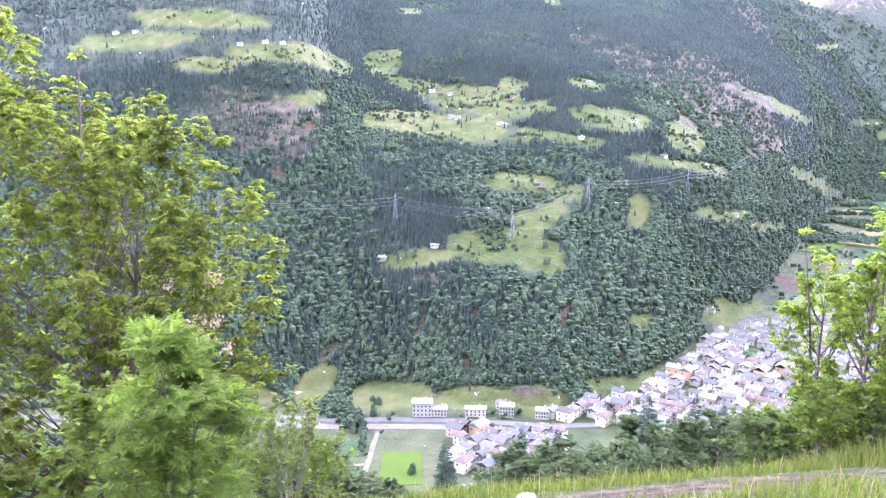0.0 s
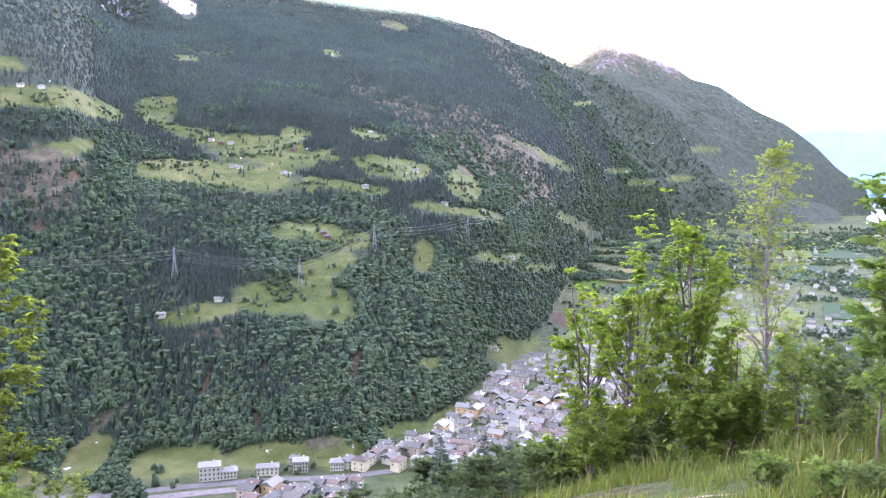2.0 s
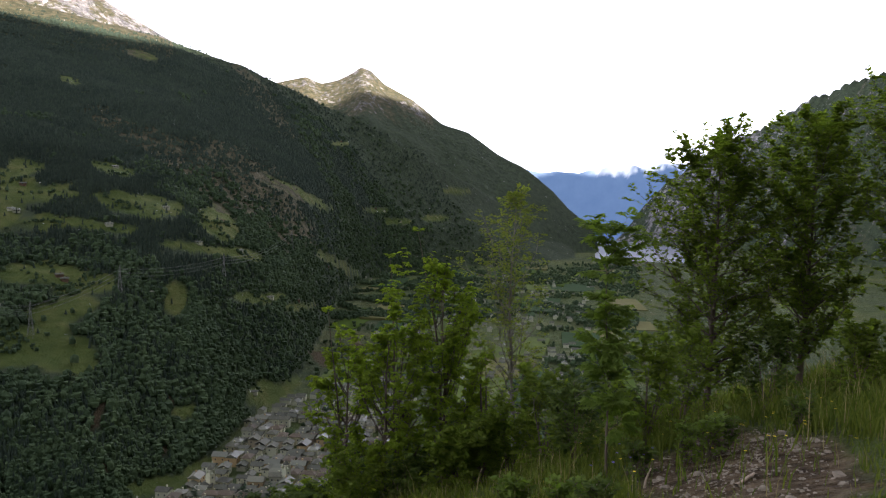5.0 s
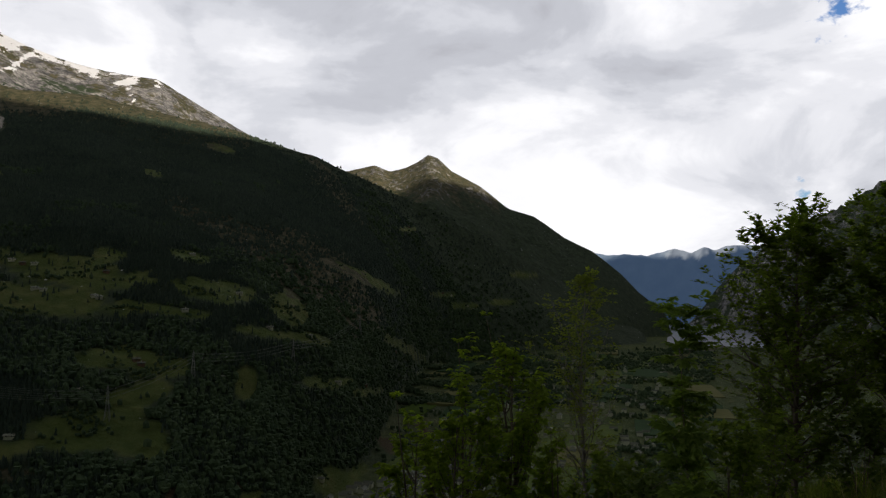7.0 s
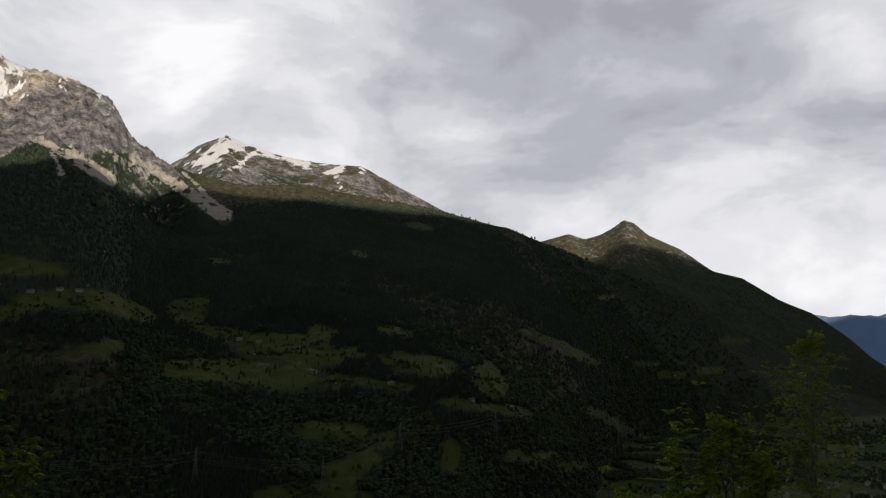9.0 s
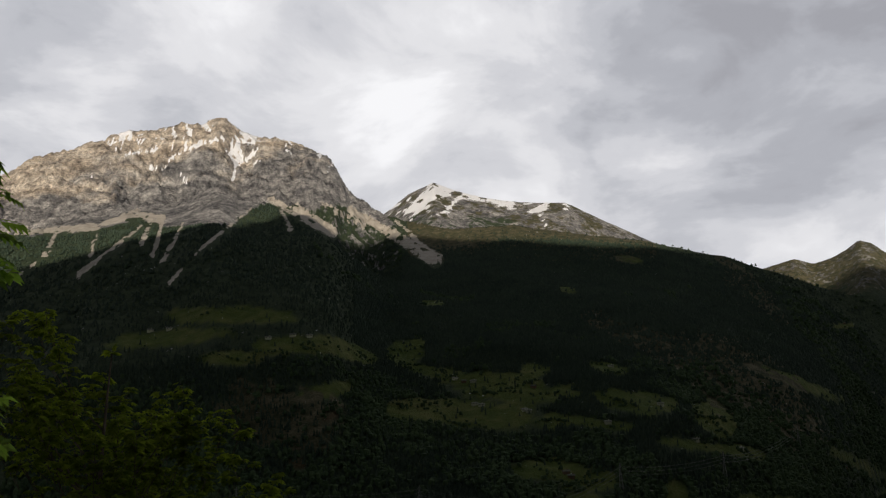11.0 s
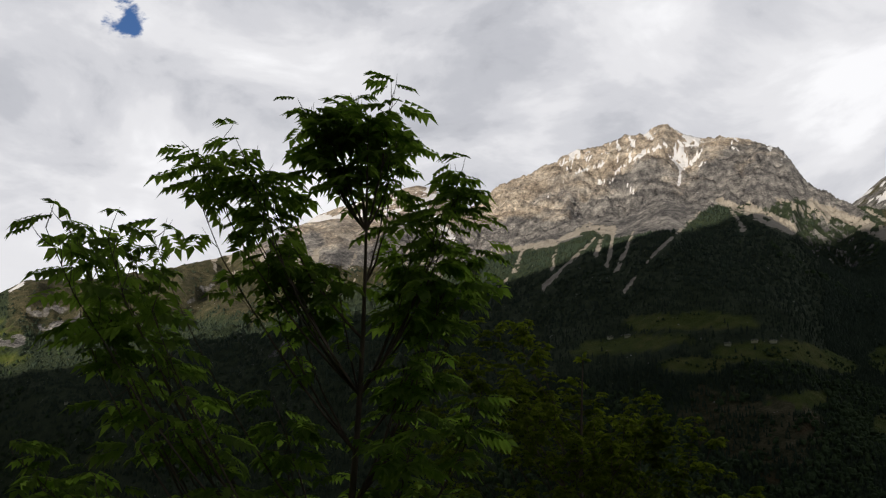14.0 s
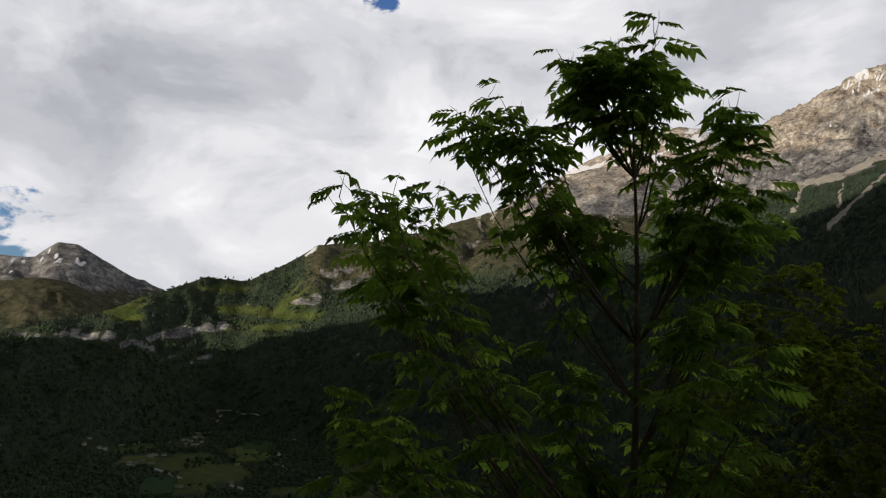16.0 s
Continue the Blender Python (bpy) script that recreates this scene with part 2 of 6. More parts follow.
def height(az, r):
    a = np.radians(az)
    x, y = r * np.sin(a), r * np.cos(a)
    d = r * np.cos(np.radians(az + 10))                 # down the home slope
    e = r * np.sin(np.radians(az + 10))                 # along it
    # home slope: a gentle shoulder, then a steep drop; behind, the mountain whose shadow fills the valley
    home = -1.6 - 0.34 * d - 0.36 * 0.9 * np.logaddexp(0, (d - 9.5) / 0.9)
    home = home + 0.40 * np.maximum(-d - 15, 0) * step(0, 200, -d)
    top = np.interp(e, RIDGE_E, RIDGE_TOP)
    home = np.where(home > top, top - 0.5 * (home - top), home)
    home = home + 0.10 * fbm(x / 2.2, y / 2.2, 3, 3) * np.clip(r / 4, 0, 1) + 5 * fbm(x / 70, y / 70, 4, 9) * step(40, 200, r)
    z = np.maximum(home, floor_height(az, r))
    # the far slope
    rc, rf = np.interp(az, FINE_AZ, FRONT_R), np.interp(az, FINE_AZ, FOOT_R)
    el = np.interp(az, FINE_AZ, FRONT_EL, left=-30, right=-30)
    zc = np.tan(np.radians(el)) * rc
    zf = floor_height(az, rf) - 2
    u = (r - rf) / np.maximum(rc - rf, 50)
    uu = np.clip(u, 0, 1)
    rock = step(-45, -28, az) * (1 - step(-7, -3, az)) * step(0.5, 0.8, uu)
    p = uu + 0.045 * np.sin(uu * 2 * np.pi) + 0.012 * np.sin(uu * 6 * np.pi + az * 0.25)
    p = p - 0.10 * rock * np.sin(np.clip((uu - 0.55) / 0.45, 0, 1) * np.pi)
    rel = fbm(x / 420, y / 420, 5, 21) * 28 * np.sin(np.pi * np.clip(uu, 0, 1)) ** 0.7
    rel = rel + fbm(x / 45, y / 45, 3, 33) * 5 * step(0, 0.05, uu)
    warp = fbm(x / 260, y / 260, 3, 5)
    gull = ridged(az / 2.6 + 0.7 * warp + 0.9 * uu, uu * 3.5 + 0.8 * warp, 4, 41)
    crag = ridged(x / 62 + 0.6 * warp, y / 40 + 0.6 * warp, 4, 49) * 20 + ridged(x / 21, y / 15, 3, 50) * 8
    rel = rel + rock * ((gull * 44 + ridged(x / 170 + warp, y / 90 + warp, 5, 45) * 40) * (1 - 0.8 * step(0.93, 1.0, uu)) + crag * (1 - 0.35 * step(0.95, 1.0, uu)))
    wild = step(0.12, 0.3, uu) * (1 - rock) * step(-20, -40, az)
    rel = rel + wild * ridged(az / 3.4 + 0.8 * warp, uu * 2.2 + warp, 3, 47) * 38 * (1 - 0.8 * step(0.93, 1.0, uu))
    front = np.where(u <= 1, zf + (zc - zf) * p + rel, zc - 0.55 * (r - rc) + rel)
    z = np.maximum(z, np.where(u > 0, front, -999))
    # ranges behind it
    jag = ridged(x / 170, y / 170, 4, 51)
    for table, far, fr, amp, soft in ((SNOW_RIDGE, 3900.0, 0.75, 22, 0), (SNOW_PEAK, 3850.0, 0.6, 20, 0), (CONE_PEAK, 3800.0, 0.62, 16, 0),
                                (LAKE_WALL, None, 1.3, 26, 0), (NORTH_PEAK, 4600.0, 0.6, 40, 0), (NORTH_HILL, 3500.0, 0.35, 46, 0.8)):
        zz, rc2 = ridge(az, r, table, far, fr, soft=soft)
        zz = zz + amp * (jag - 0.05) * (0.25 + 0.75 * step(0, 250, np.abs(rc2 - r)))
        z = np.maximum(z, zz)
    return z


# patches of cover as they lie round the photographer: bearing, elevation, half length, half height and lean, in degrees
MEADOWS_HIGH = [
    (-16.2, 5.6, 4.3, 0.59, 0), (-20.7, 4.0, 3.91, 0.54, 5), (-12.3, 3.4, 2.98, 0.64, -1), (-4.2, 3.0, 1.43, 0.97, -1), (-16.5, 2.6, 2.31, 0.51, -1),
    (-8.3, 2.8, 2.02, 0.4, -16), (-8.5, 3.2, 2.33, 0.39, -22), (-3.2, 1.6, 1.6, 0.36, -20), (-10.4, 0.1, 2.18, 0.51, 10), (-2.3, 6.3, 0.98, 0.19, 0)]
MEADOWS_MIDDLE = [
    (2.5, 0.1, 4.23, 1.11, -8), (1.5, -1.7, 4.46, 1.09, -5), (-3.8, -1.3, 2.03, 0.76, 0), (4.9, 1.2, 1.0, 0.43, 0), (10.2, 1.3, 1.37, 0.35, -10),
    (12.0, -1.2, 2.51, 0.7, -8), (8.1, -2.3, 3.57, 0.32, -10), (17.0, -2.3, 1.46, 0.97, -39), (15.4, -4.0, 2.64, 0.35, -9), (18.9, -4.5, 1.18, 0.38, -14)]
MEADOWS_LOW = [
    (5.6, -5.6, 2.63, 0.73, 1), (8.2, -6.5, 2.2, 0.81, 1), (-1.6, -11.1, 2.88, 0.58, 5), (4.0, -10.1, 3.87, 1.48, 1), (7.1, -8.1, 2.49, 0.98, 21),
    (7.3, -11.0, 2.1, 1.22, 2), (14.1, -7.4, 0.78, 1.43, -13), (19.3, -7.5, 1.74, 0.43, -3), (22.7, -8.2, 1.11, 0.27, 4), (20.6, -14.3, 1.97, 1.07, 6),
    (21.4, -15.6, 1.77, 0.27, 6), (14.7, -15.2, 0.77, 0.43, 4)]
MEADOWS_FOOT = [
    (-3.6, -21.1, 3.15, 0.95, -1), (2.9, -21.1, 3.21, 0.79, 2), (7.6, -21.3, 1.58, 1.1, 3), (-9.6, -20.0, 1.76, 1.04, 43), (-15.0, -20.4, 2.7, 0.62, -5),
    (13.0, -19.8, 1.92, 0.55, 5), (16.2, -18.7, 1.51, 0.35, 16)]
MEADOWS_FAR = [
    (28.1, -1.2, 0.9, 0.2, 1), (29.6, -2.0, 1.07, 0.25, 1), (7.6, 6.9, 0.7, 0.19, -12), (12.0, 8.9, 1.02, 0.26, -12), (32.2, -1.7, 1.02, 0.2, 1),
    (33.8, 0.3, 0.81, 0.16, 1), (22.0, 0.1, 3.25, 0.37, -25), (25.3, -5.1, 1.85, 0.33, -29), (25.4, 3.5, 0.57, 0.2, 1)]
MEADOWS_NORTH = [
    (-73.9, -6.6, 1.56, 0.22, 6), (-70.5, -7.5, 2.18, 0.59, 3), (-68.6, -8.4, 2.6, 0.66, -2), (-73.4, -7.3, 1.59, 0.32, -2), (-66.8, -7.0, 1.13, 0.37, -1),
    (-70.8, -9.3, 1.8, 0.36, -3), (-63.3, -9.7, 1.91, 0.3, -1), (-56.3, -4.0, 1.41, 0.55, 0), (-74.6, 2.1, 1.07, 0.3, 1), (-67.2, 2.7, 1.75, 0.28, 1),
    (-63.6, 2.4, 2.19, 0.32, 1), (-68.4, 4.2, 1.54, 0.24, 1), (-65.2, 1.5, 1.57, 0.24, 1)]
MEADOWS = MEADOWS_HIGH + MEADOWS_MIDDLE + MEADOWS_LOW + MEADOWS_FOOT + MEADOWS_FAR + MEADOWS_NORTH
CLEARINGS = [      # felled wood and old slides, brown and grey
    (-13.7, -0.9, 4.06, 2.28, -12), (10.9, 3.9, 3.31, 0.67, -32), (14.4, 2.2, 2.5, 1.12, -30), (18.2, 0.7, 4.13, 2.27, -38), (21.7, -1.9, 1.65, 2.34, 28),
    (-0.6, -12.6, 1.85, 0.37, 0), (-8.3, -17.7, 1.39, 0.44, 28), (6.7, -20.7, 1.12, 0.55, 3), (20.3, 6.1, 3.35, 0.64, -51)]


# ---- land cover ----
CHUTES = [      # scree gullies and aprons below the cliffs: bearing and elevation of head and foot, half width, in degrees
    (-25.5, 11.3, -25.9, 9.4, 0.15), (-22.8, 11.6, -26.5, 8.2, 0.22), (-28.0, 10.9, -28.6, 9.4, 0.19), (-28.6, 9.4, -30.2, 7.7, 0.15), (-22.1, 12.2, -22.7, 10.5, 0.19),
    (-21.5, 11.7, -21.9, 9.7, 0.22), (-20.0, 12.0, -21.3, 9.3, 0.19), (-15.4, 13.1, -18.8, 10.2, 0.15), (-18.8, 10.2, -20.8, 7.8, 0.13), (-13.3, 13.1, -12.5, 11.7, 0.17),
    (-14.0, 13.8, -9.5, 11.6, 0.49), (-12.2, 13.4, -10.3, 12.0, 0.38), (-10.3, 13.6, -7.4, 12.0, 0.34), (-8.2, 13.2, -2.0, 9.5, 0.56), (-4.9, 12.4, -2.6, 10.3, 0.19),
    (-31.3, 10.5, -25.7, 11.4, 0.3), (-25.7, 11.4, -23.2, 12.4, 0.34), (-23.2, 12.4, -21.5, 12.1, 0.38)]
CRAGS = [       # small bare cliffs in the lower wood
    (9.6, -13.8, 8.9, -15.5, 0.34), (13.7, -16.8, 13.3, -17.8, 0.22), (-1.4, -14.9, -2.0, -16.4, 0.3), (13.6, -13.7, 13.9, -14.5, 0.19), (1.5, -17.8, 1.9, -19.0, 0.26),
    (-2.1, -18.8, -2.5, -19.4, 0.22), (23.5, -11.5, 24.4, -12.0, 0.53), (26.2, -10.3, 26.9, -11.2, 0.38), (-10.4, -2.0, -9.5, -1.5, 0.25), (-12.4, -4.5, -11.7, -4.8, 0.34),
    (9.3, -17.4, 9.6, -18.4, 0.22), (2.6, -14.6, 2.3, -15.0, 0.3)]
NORTH_CLIFFS = [
    (-81.5, 0.8, -79.8, 0.9, 0.15), (-79.1, 0.8, -77.9, 1.0, 0.22), (-77.6, 0.7, -75.7, 0.9, 0.26), (-75.0, 0.3, -73.4, 0.6, 0.22), (-73.2, 0.7, -70.9, 1.2, 0.3),
    (-70.9, 1.1, -68.5, 1.7, 0.3), (-74.1, 0.2, -73.0, -0.0, 0.15), (-71.9, -0.5, -70.8, -0.2, 0.19), (-70.4, -0.9, -69.3, -0.5, 0.15), (-63.6, 3.3, -62.1, 3.6, 0.3), (-61.3, 4.4, -58.8, 4.8, 0.3)]
GULLY_SNOW = [
    (-24.1, 16.3, -22.0, 16.9, 0.13), (-21.1, 16.3, -19.0, 17.5, 0.17), (-16.0, 18.3, -15.3, 18.1, 0.22), (-16.8, 17.9, -16.8, 16.9, 0.16),
    (-14.9, 17.5, -15.8, 16.5, 0.16), (-17.3, 17.1, -16.5, 16.3, 0.13), (-16.5, 16.2, -16.7, 15.1, 0.12), (-19.0, 13.4, -18.4, 14.1, 0.11),
    (-19.5, 17.3, -17.5, 17.9, 0.12), (5.6, 12.9, 6.3, 11.5, 0.07), (0.3, 14.3, -0.9, 13.2, 0.12), (-20.6, 15.6, -19.9, 14.7, 0.10), (-63.1, 6.5, -62.2, 7.2, 0.12), (-35.8, 14.6, -33.2, 11.6, 0.30), (-38.5, 13.9, -36.0, 12.4, 0.22)]


def along(az, el, table, wobble):
    """Nearness to any of the lines of a table: 1 on it, 0 beyond its half width."""
    best = np.zeros_like(az)
    for a0, e0, a1, e1, w in table:
        da, de = a1 - a0, e1 - e0
        t = np.clip(((az - a0) * da + (el - e0) * de) / (da * da + de * de), 0, 1)
        dist = np.hypot(az - a0 - t * da + wobble, el - e0 - t * de + 0.4 * wobble)
        best = np.maximum(best, 1 - step(0.7, 1.35, dist / (w * (0.38 + 0.55 * t))))
    return best


def patches(az, el, table, wobble=0.0):
    """Being inside any of the patches of a table: 1 within, 0 outside."""
    best = np.zeros_like(az)
    for a0, e0, ra, re, turn in table:
        c, s, k = math.cos(radians(turn)), math.sin(radians(turn)), math.cos(radians(e0))
        da, de = (az - a0) * k, el - e0
        u, v = np.abs(da * c + de * s) / ra, np.abs(-da * s + de * c) / re
        best = np.maximum(best, 1 - step(0.86, 1.10, (u ** 2.6 + v ** 2.6) ** (1 / 2.6) + wobble))
    return best


def cover_of(az, r, z, slope):
    """Weights of meadow, rock, snow and scree, and alpine turf, path, gravel bank."""
    a = np.radians(az)
    x, y = r * np.sin(a), r * np.cos(a)
    n1, n2 = fbm(x / 160, y / 160, 5, 61), fbm(x / 38, y / 38, 4, 67)
    el = np.degrees(np.arctan2(z, r))
    n3 = fbm(x / 15, y / 15, 2, 69)
    meadow = patches(az, el, MEADOWS, 0.30 * n1 + 0.35 * n2 + 0.22 * n3) * (r > 480)
    rf = np.interp(az, FINE_AZ, FOOT_R)
    rc = np.interp(az, FINE_AZ, FRONT_R)
    u = (r - rf) / np.maximum(rc - rf, 50)
    on_front = (u > 0) & (u < 1.02)
    floor = (z < floor_height(az, r) + 1.5) & (r > 250)
    # floor grass is mixed darker in colour to offset the stronger skylight there
    meadow = np.maximum(meadow, np.where(floor & (az > -60), 0.58 + 0.5 * n1, 0.0))
    # the limestone massif: bare above the tree line, scree fans below it
    line = np.interp(az, [-60, -52, -40, -31.3, -28, -24.6, -23, -21.3, -19.4, -17.1, -15.6, -14, -11.1, -9.1, -7, -5.3, -4.7, -2, 0],
                     [40, 10.5, 9.5, 10.4, 11.0, 11.6, 12.4, 11.7, 11.9, 11.8, 13.0, 13.85, 13.1, 13.9, 12.6, 11.9, 11.8, 9.6, 30])
    mass = ((az > -60) & (az < 0)).astype(float)
    high = np.interp(az, [-10, -8.7, -5.8, -2.2, -1.8], [40, 15.2, 12.9, 9.5, 9.0])
    mass = mass * np.where(el > high, 0, 1)
    rock = mass * step(-0.35, 0.25, el - line + 0.5 * n2 + 0.3 * n1)
    gul = ridged(az / 1.25 + 0.5 * n1 + 0.10 * el, r * 0 + 3.7, 3, 71)
    fan = mass * step(0.50, 0.62, gul + 0.35 * n2 + 0.10 * (el - line)) * step(-3.4, -2.6, el - line + 1.6 * n1) * (1 - step(0.2, 1.0, el - line + 1.2 * n1 + 0.8 * n2))
    fan = fan * (1 - step(-36, -32, az))
    fan = np.maximum(fan, along(az, el, CHUTES, 0.14 * n2 + 0.10 * n1 + 0.14 * n3) * (r > 1200) * step(-0.55, -0.2, n2 + 0.6 * fbm(az / 0.3, el / 0.8, 2, 73)))
    back = (u >= 1.02) & (r > 2000)
    alp = np.where(back | on_front, step(330, 560, z + 120 * n1), 0) * (1 - rock)
    # shade below the snow peak is put into the cover: bright turf left out
    alp = np.where(back & (az > -12) & (az < 16), alp * step(-0.6, 0.4, el - np.interp(az, [-12, 3, 6, 15], [12.8, 12.4, 11.0, 9.6]) + 0.5 * n1), alp)
    alp = np.where((az < -38) & (az > -63), np.maximum(alp, step(120, 330, z + 120 * n1) * (r > 2000)), alp)
    alp = np.where((az > -38) & (az < -4) & on_front, 0.15 * alp, alp)
    alp = np.where(az > 14, np.where(back, step(260, 480, z + 90 * n1), 0), alp)
    cliff = np.where((r > 1500) & ~floor, step(0.95, 1.25, slope + 0.35 * n2), 0)
    cliff = np.where(az > 44.5, np.where(r > 3000, 0.46 + 0.3 * n2 + 0.15 * n1, 0), cliff)
    cliff = np.where(((az > 14) & (az < 44.5)) | (az < -62), 0, cliff)
    rock = np.maximum(rock, np.where(back, cliff, cliff * 0.6))
    barren = np.where(back & (az > -10) & (az < 5), step(10.2, 11.6, el + 0.7 * n1), 0) + np.where(back & (az > 15) & (az < 40), 0.55 * step(4.8, 6.6, el + 0.8 * n1), 0) + np.where(back & (az >= 5) & (az < 15), 1.0 * step(9.2, 10.0, el + 0.4 * n1), 0)
    rock = np.maximum(rock, barren * (0.62 + 0.5 * n2 + 0.3 * n1))
    low = np.where((az > 17) & (az < 26) & on_front, step(0.12, 0.32, n1 + 0.5 * n2 - np.abs(az - 21 - (el - 0) * -0.25) * 0.10), 0)
    low = np.maximum(low * 0.6, patches(az, el, CLEARINGS, 0.45 * n1 + 0.45 * n2 + 0.3 * n3) * (r > 480) * (0.86 + 0.5 * n2))
    turf = np.maximum(alp, 0.9 * low)
    turf = np.where((az > 44.5) & (r > 3000), 0.25 + 0.5 * n2, turf)
    north = (az < -66) & (r > 2900)
    turf = np.where(north, np.maximum(turf, 0.35 + step(1.5, 3.5, el) + 0.5 * n1), turf)
    rock = np.where((az < -70) & (r > 4000), np.maximum(rock, 0.30 + 0.6 * step(3.6, 4.6, el + 0.4 * n1) + 0.5 * n2), rock)
    meadow = np.where((az < -62) & on_front & (el > 1.2), np.maximum(meadow, step(0.08, 0.25, n1 + 0.4 * n2)), meadow)
    rock = np.maximum(rock, along(az, el, [(a0, e0, a1, e1, 1.5 * w) for a0, e0, a1, e1, w in NORTH_CLIFFS], 0.2 * n2) * (r > 1500) * step(-0.35, -0.1, 0.5 * n2 + fbm(az / 0.3, el / 0.5, 3, 77)))
    couloir = ridged(az / 1.1 + 0.9 * n1 + 0.25 * np.sin(el), el / 2.4 + 0.8 * n1, 3, 83)
    snow = np.where(r > 3000, step(0.12, 0.2, np.where(back, ridged(x / 90, y / 90, 4, 81) - 0.32, 0.9 * couloir + 0.3 * n2 - 0.78) + 0.42 * step(700, 1150, z) - 0.12 * (az > 14)), 0) * step(600, 900, z + 150 * n1) * (back | (rock > 0.5))
    gap = np.interp(az, [-8, -5, -3, -1, 0, 2, 4, 5.5, 6.5, 8, 9.5, 10.5], [13.5, 12.8, 12.4, 12.9, 14.0, 13.6, 13.0, 12.6, 12.3, 12.6, 12.6, 14])
    streak = fbm((el - 0.5 * az) / 0.42, (az + 0.5 * el) / 1.6, 4, 85) + 0.4 * n2
    snow = np.where((az > -9) & (az < 13) & back, step(-0.06, 0.10, streak) * step(-0.35, 0.25, el - gap + 0.5 * n2), snow)
    snow = np.where((az > -49) & (az < -29) & back & (r > 3300), step(-0.08, 0.10, streak + 0.08) * step(11.2, 12.2, el + 0.5 * n1), snow)
    snow = np.maximum(snow, along(az, el, GULLY_SNOW, 0.10 * n2) * (r > 2600))
    snow = np.where(az < -70, np.where(r > 4300, step(0.1, 0.3, 1.3 * fbm(az / 0.28 + el / 0.5, el / 0.7, 4, 87) + 0.3 * n2 + 0.42 * step(4.3, 6.2, el) - 0.60), 0), snow)
    return meadow, rock, snow, fan, turf


# ---- material and mesh helpers ----
def node_material(name):
    mat = bpy.data.materials.new(name)
    mat.use_nodes = True
    nt = mat.node_tree
    return mat, nt, nt.nodes["Principled BSDF"]


def put(nt, socket, value):
    if isinstance(value, bpy.types.NodeSocket):
        nt.links.new(value, socket)
    elif isinstance(value, tuple) and len(value) == 3 and socket.type == "RGBA":
        socket.default_value = (*value, 1)
    else:
        socket.default_value = value


def mixed(nt, fac, a, b, blend="MIX"):
    n = nt.nodes.new("ShaderNodeMix")
    n.data_type, n.blend_type = "RGBA", blend
    put(nt, n.inputs[0], fac)
    put(nt, n.inputs[6], a)
    put(nt, n.inputs[7], b)
    return n.outputs[2]


def calc(nt, op, a, b=0.0, clamp=False):
    n = nt.nodes.new("ShaderNodeMath")
    n.operation, n.use_clamp = op, clamp
    put(nt, n.inputs[0], a)
    put(nt, n.inputs[1], b)
    return n.outputs[0]


def noise_of(nt, scale, detail=5.0, rough=0.55, coords="Object", stretch=(1, 1, 1), offset=(0, 0, 0)):
    co, mp, n = nt.nodes.new("ShaderNodeTexCoord"), nt.nodes.new("ShaderNodeMapping"), nt.nodes.new("ShaderNodeTexNoise")
    nt.links.new(co.outputs[coords], mp.inputs[0])
    nt.links.new(mp.outputs[0], n.inputs["Vector"])
    mp.inputs["Scale"].default_value, mp.inputs["Location"].default_value = stretch, offset
    n.inputs["Scale"].default_value, n.inputs["Detail"].default_value, n.inputs["Roughness"].default_value = scale, detail, rough
    return n.outputs["Fac"]


def ramped(nt, fac, *stops):
    r = nt.nodes.new("ShaderNodeValToRGB")
    while len(r.color_ramp.elements) < len(stops):
        r.color_ramp.elements.new(0.5)
    for el, (p, c) in zip(r.color_ramp.elements, stops):
        el.position, el.color = p, (*c, 1)
    put(nt, r.inputs[0], fac)
    return r.outputs[0]


def bumped(nt, bsdf, fac, strength, distance):
    b = nt.nodes.new("ShaderNodeBump")
    b.inputs["Strength"].default_value, b.inputs["Distance"].default_value = strength, distance
    put(nt, b.inputs["Height"], fac)
    nt.links.new(b.outputs[0], bsdf.inputs["Normal"])


def raw_mesh(name, verts, faces, materials, smooth=True, mat_index=None):
    """A mesh from arrays: verts (n, 3), faces (m, 3 or 4)."""
    verts, faces = np.asarray(verts, np.float32), np.asarray(faces, np.int32)
    me = bpy.data.meshes.new(name)
    k = faces.shape[1]
    me.vertices.add(len(verts))
    me.vertices.foreach_set("co", verts.ravel())
    me.loops.add(faces.size)
    me.loops.foreach_set("vertex_index", faces.ravel())
    me.polygons.add(len(faces))
    me.polygons.foreach_set("loop_start", np.arange(0, faces.size, k, dtype=np.int32))
    me.polygons.foreach_set("use_smooth", np.full(len(faces), smooth))
    if mat_index is not None:
        me.polygons.foreach_set("material_index", np.asarray(mat_index, np.int32))
    for m in materials:
        me.materials.append(m)
    me.update(calc_edges=True)
    return me


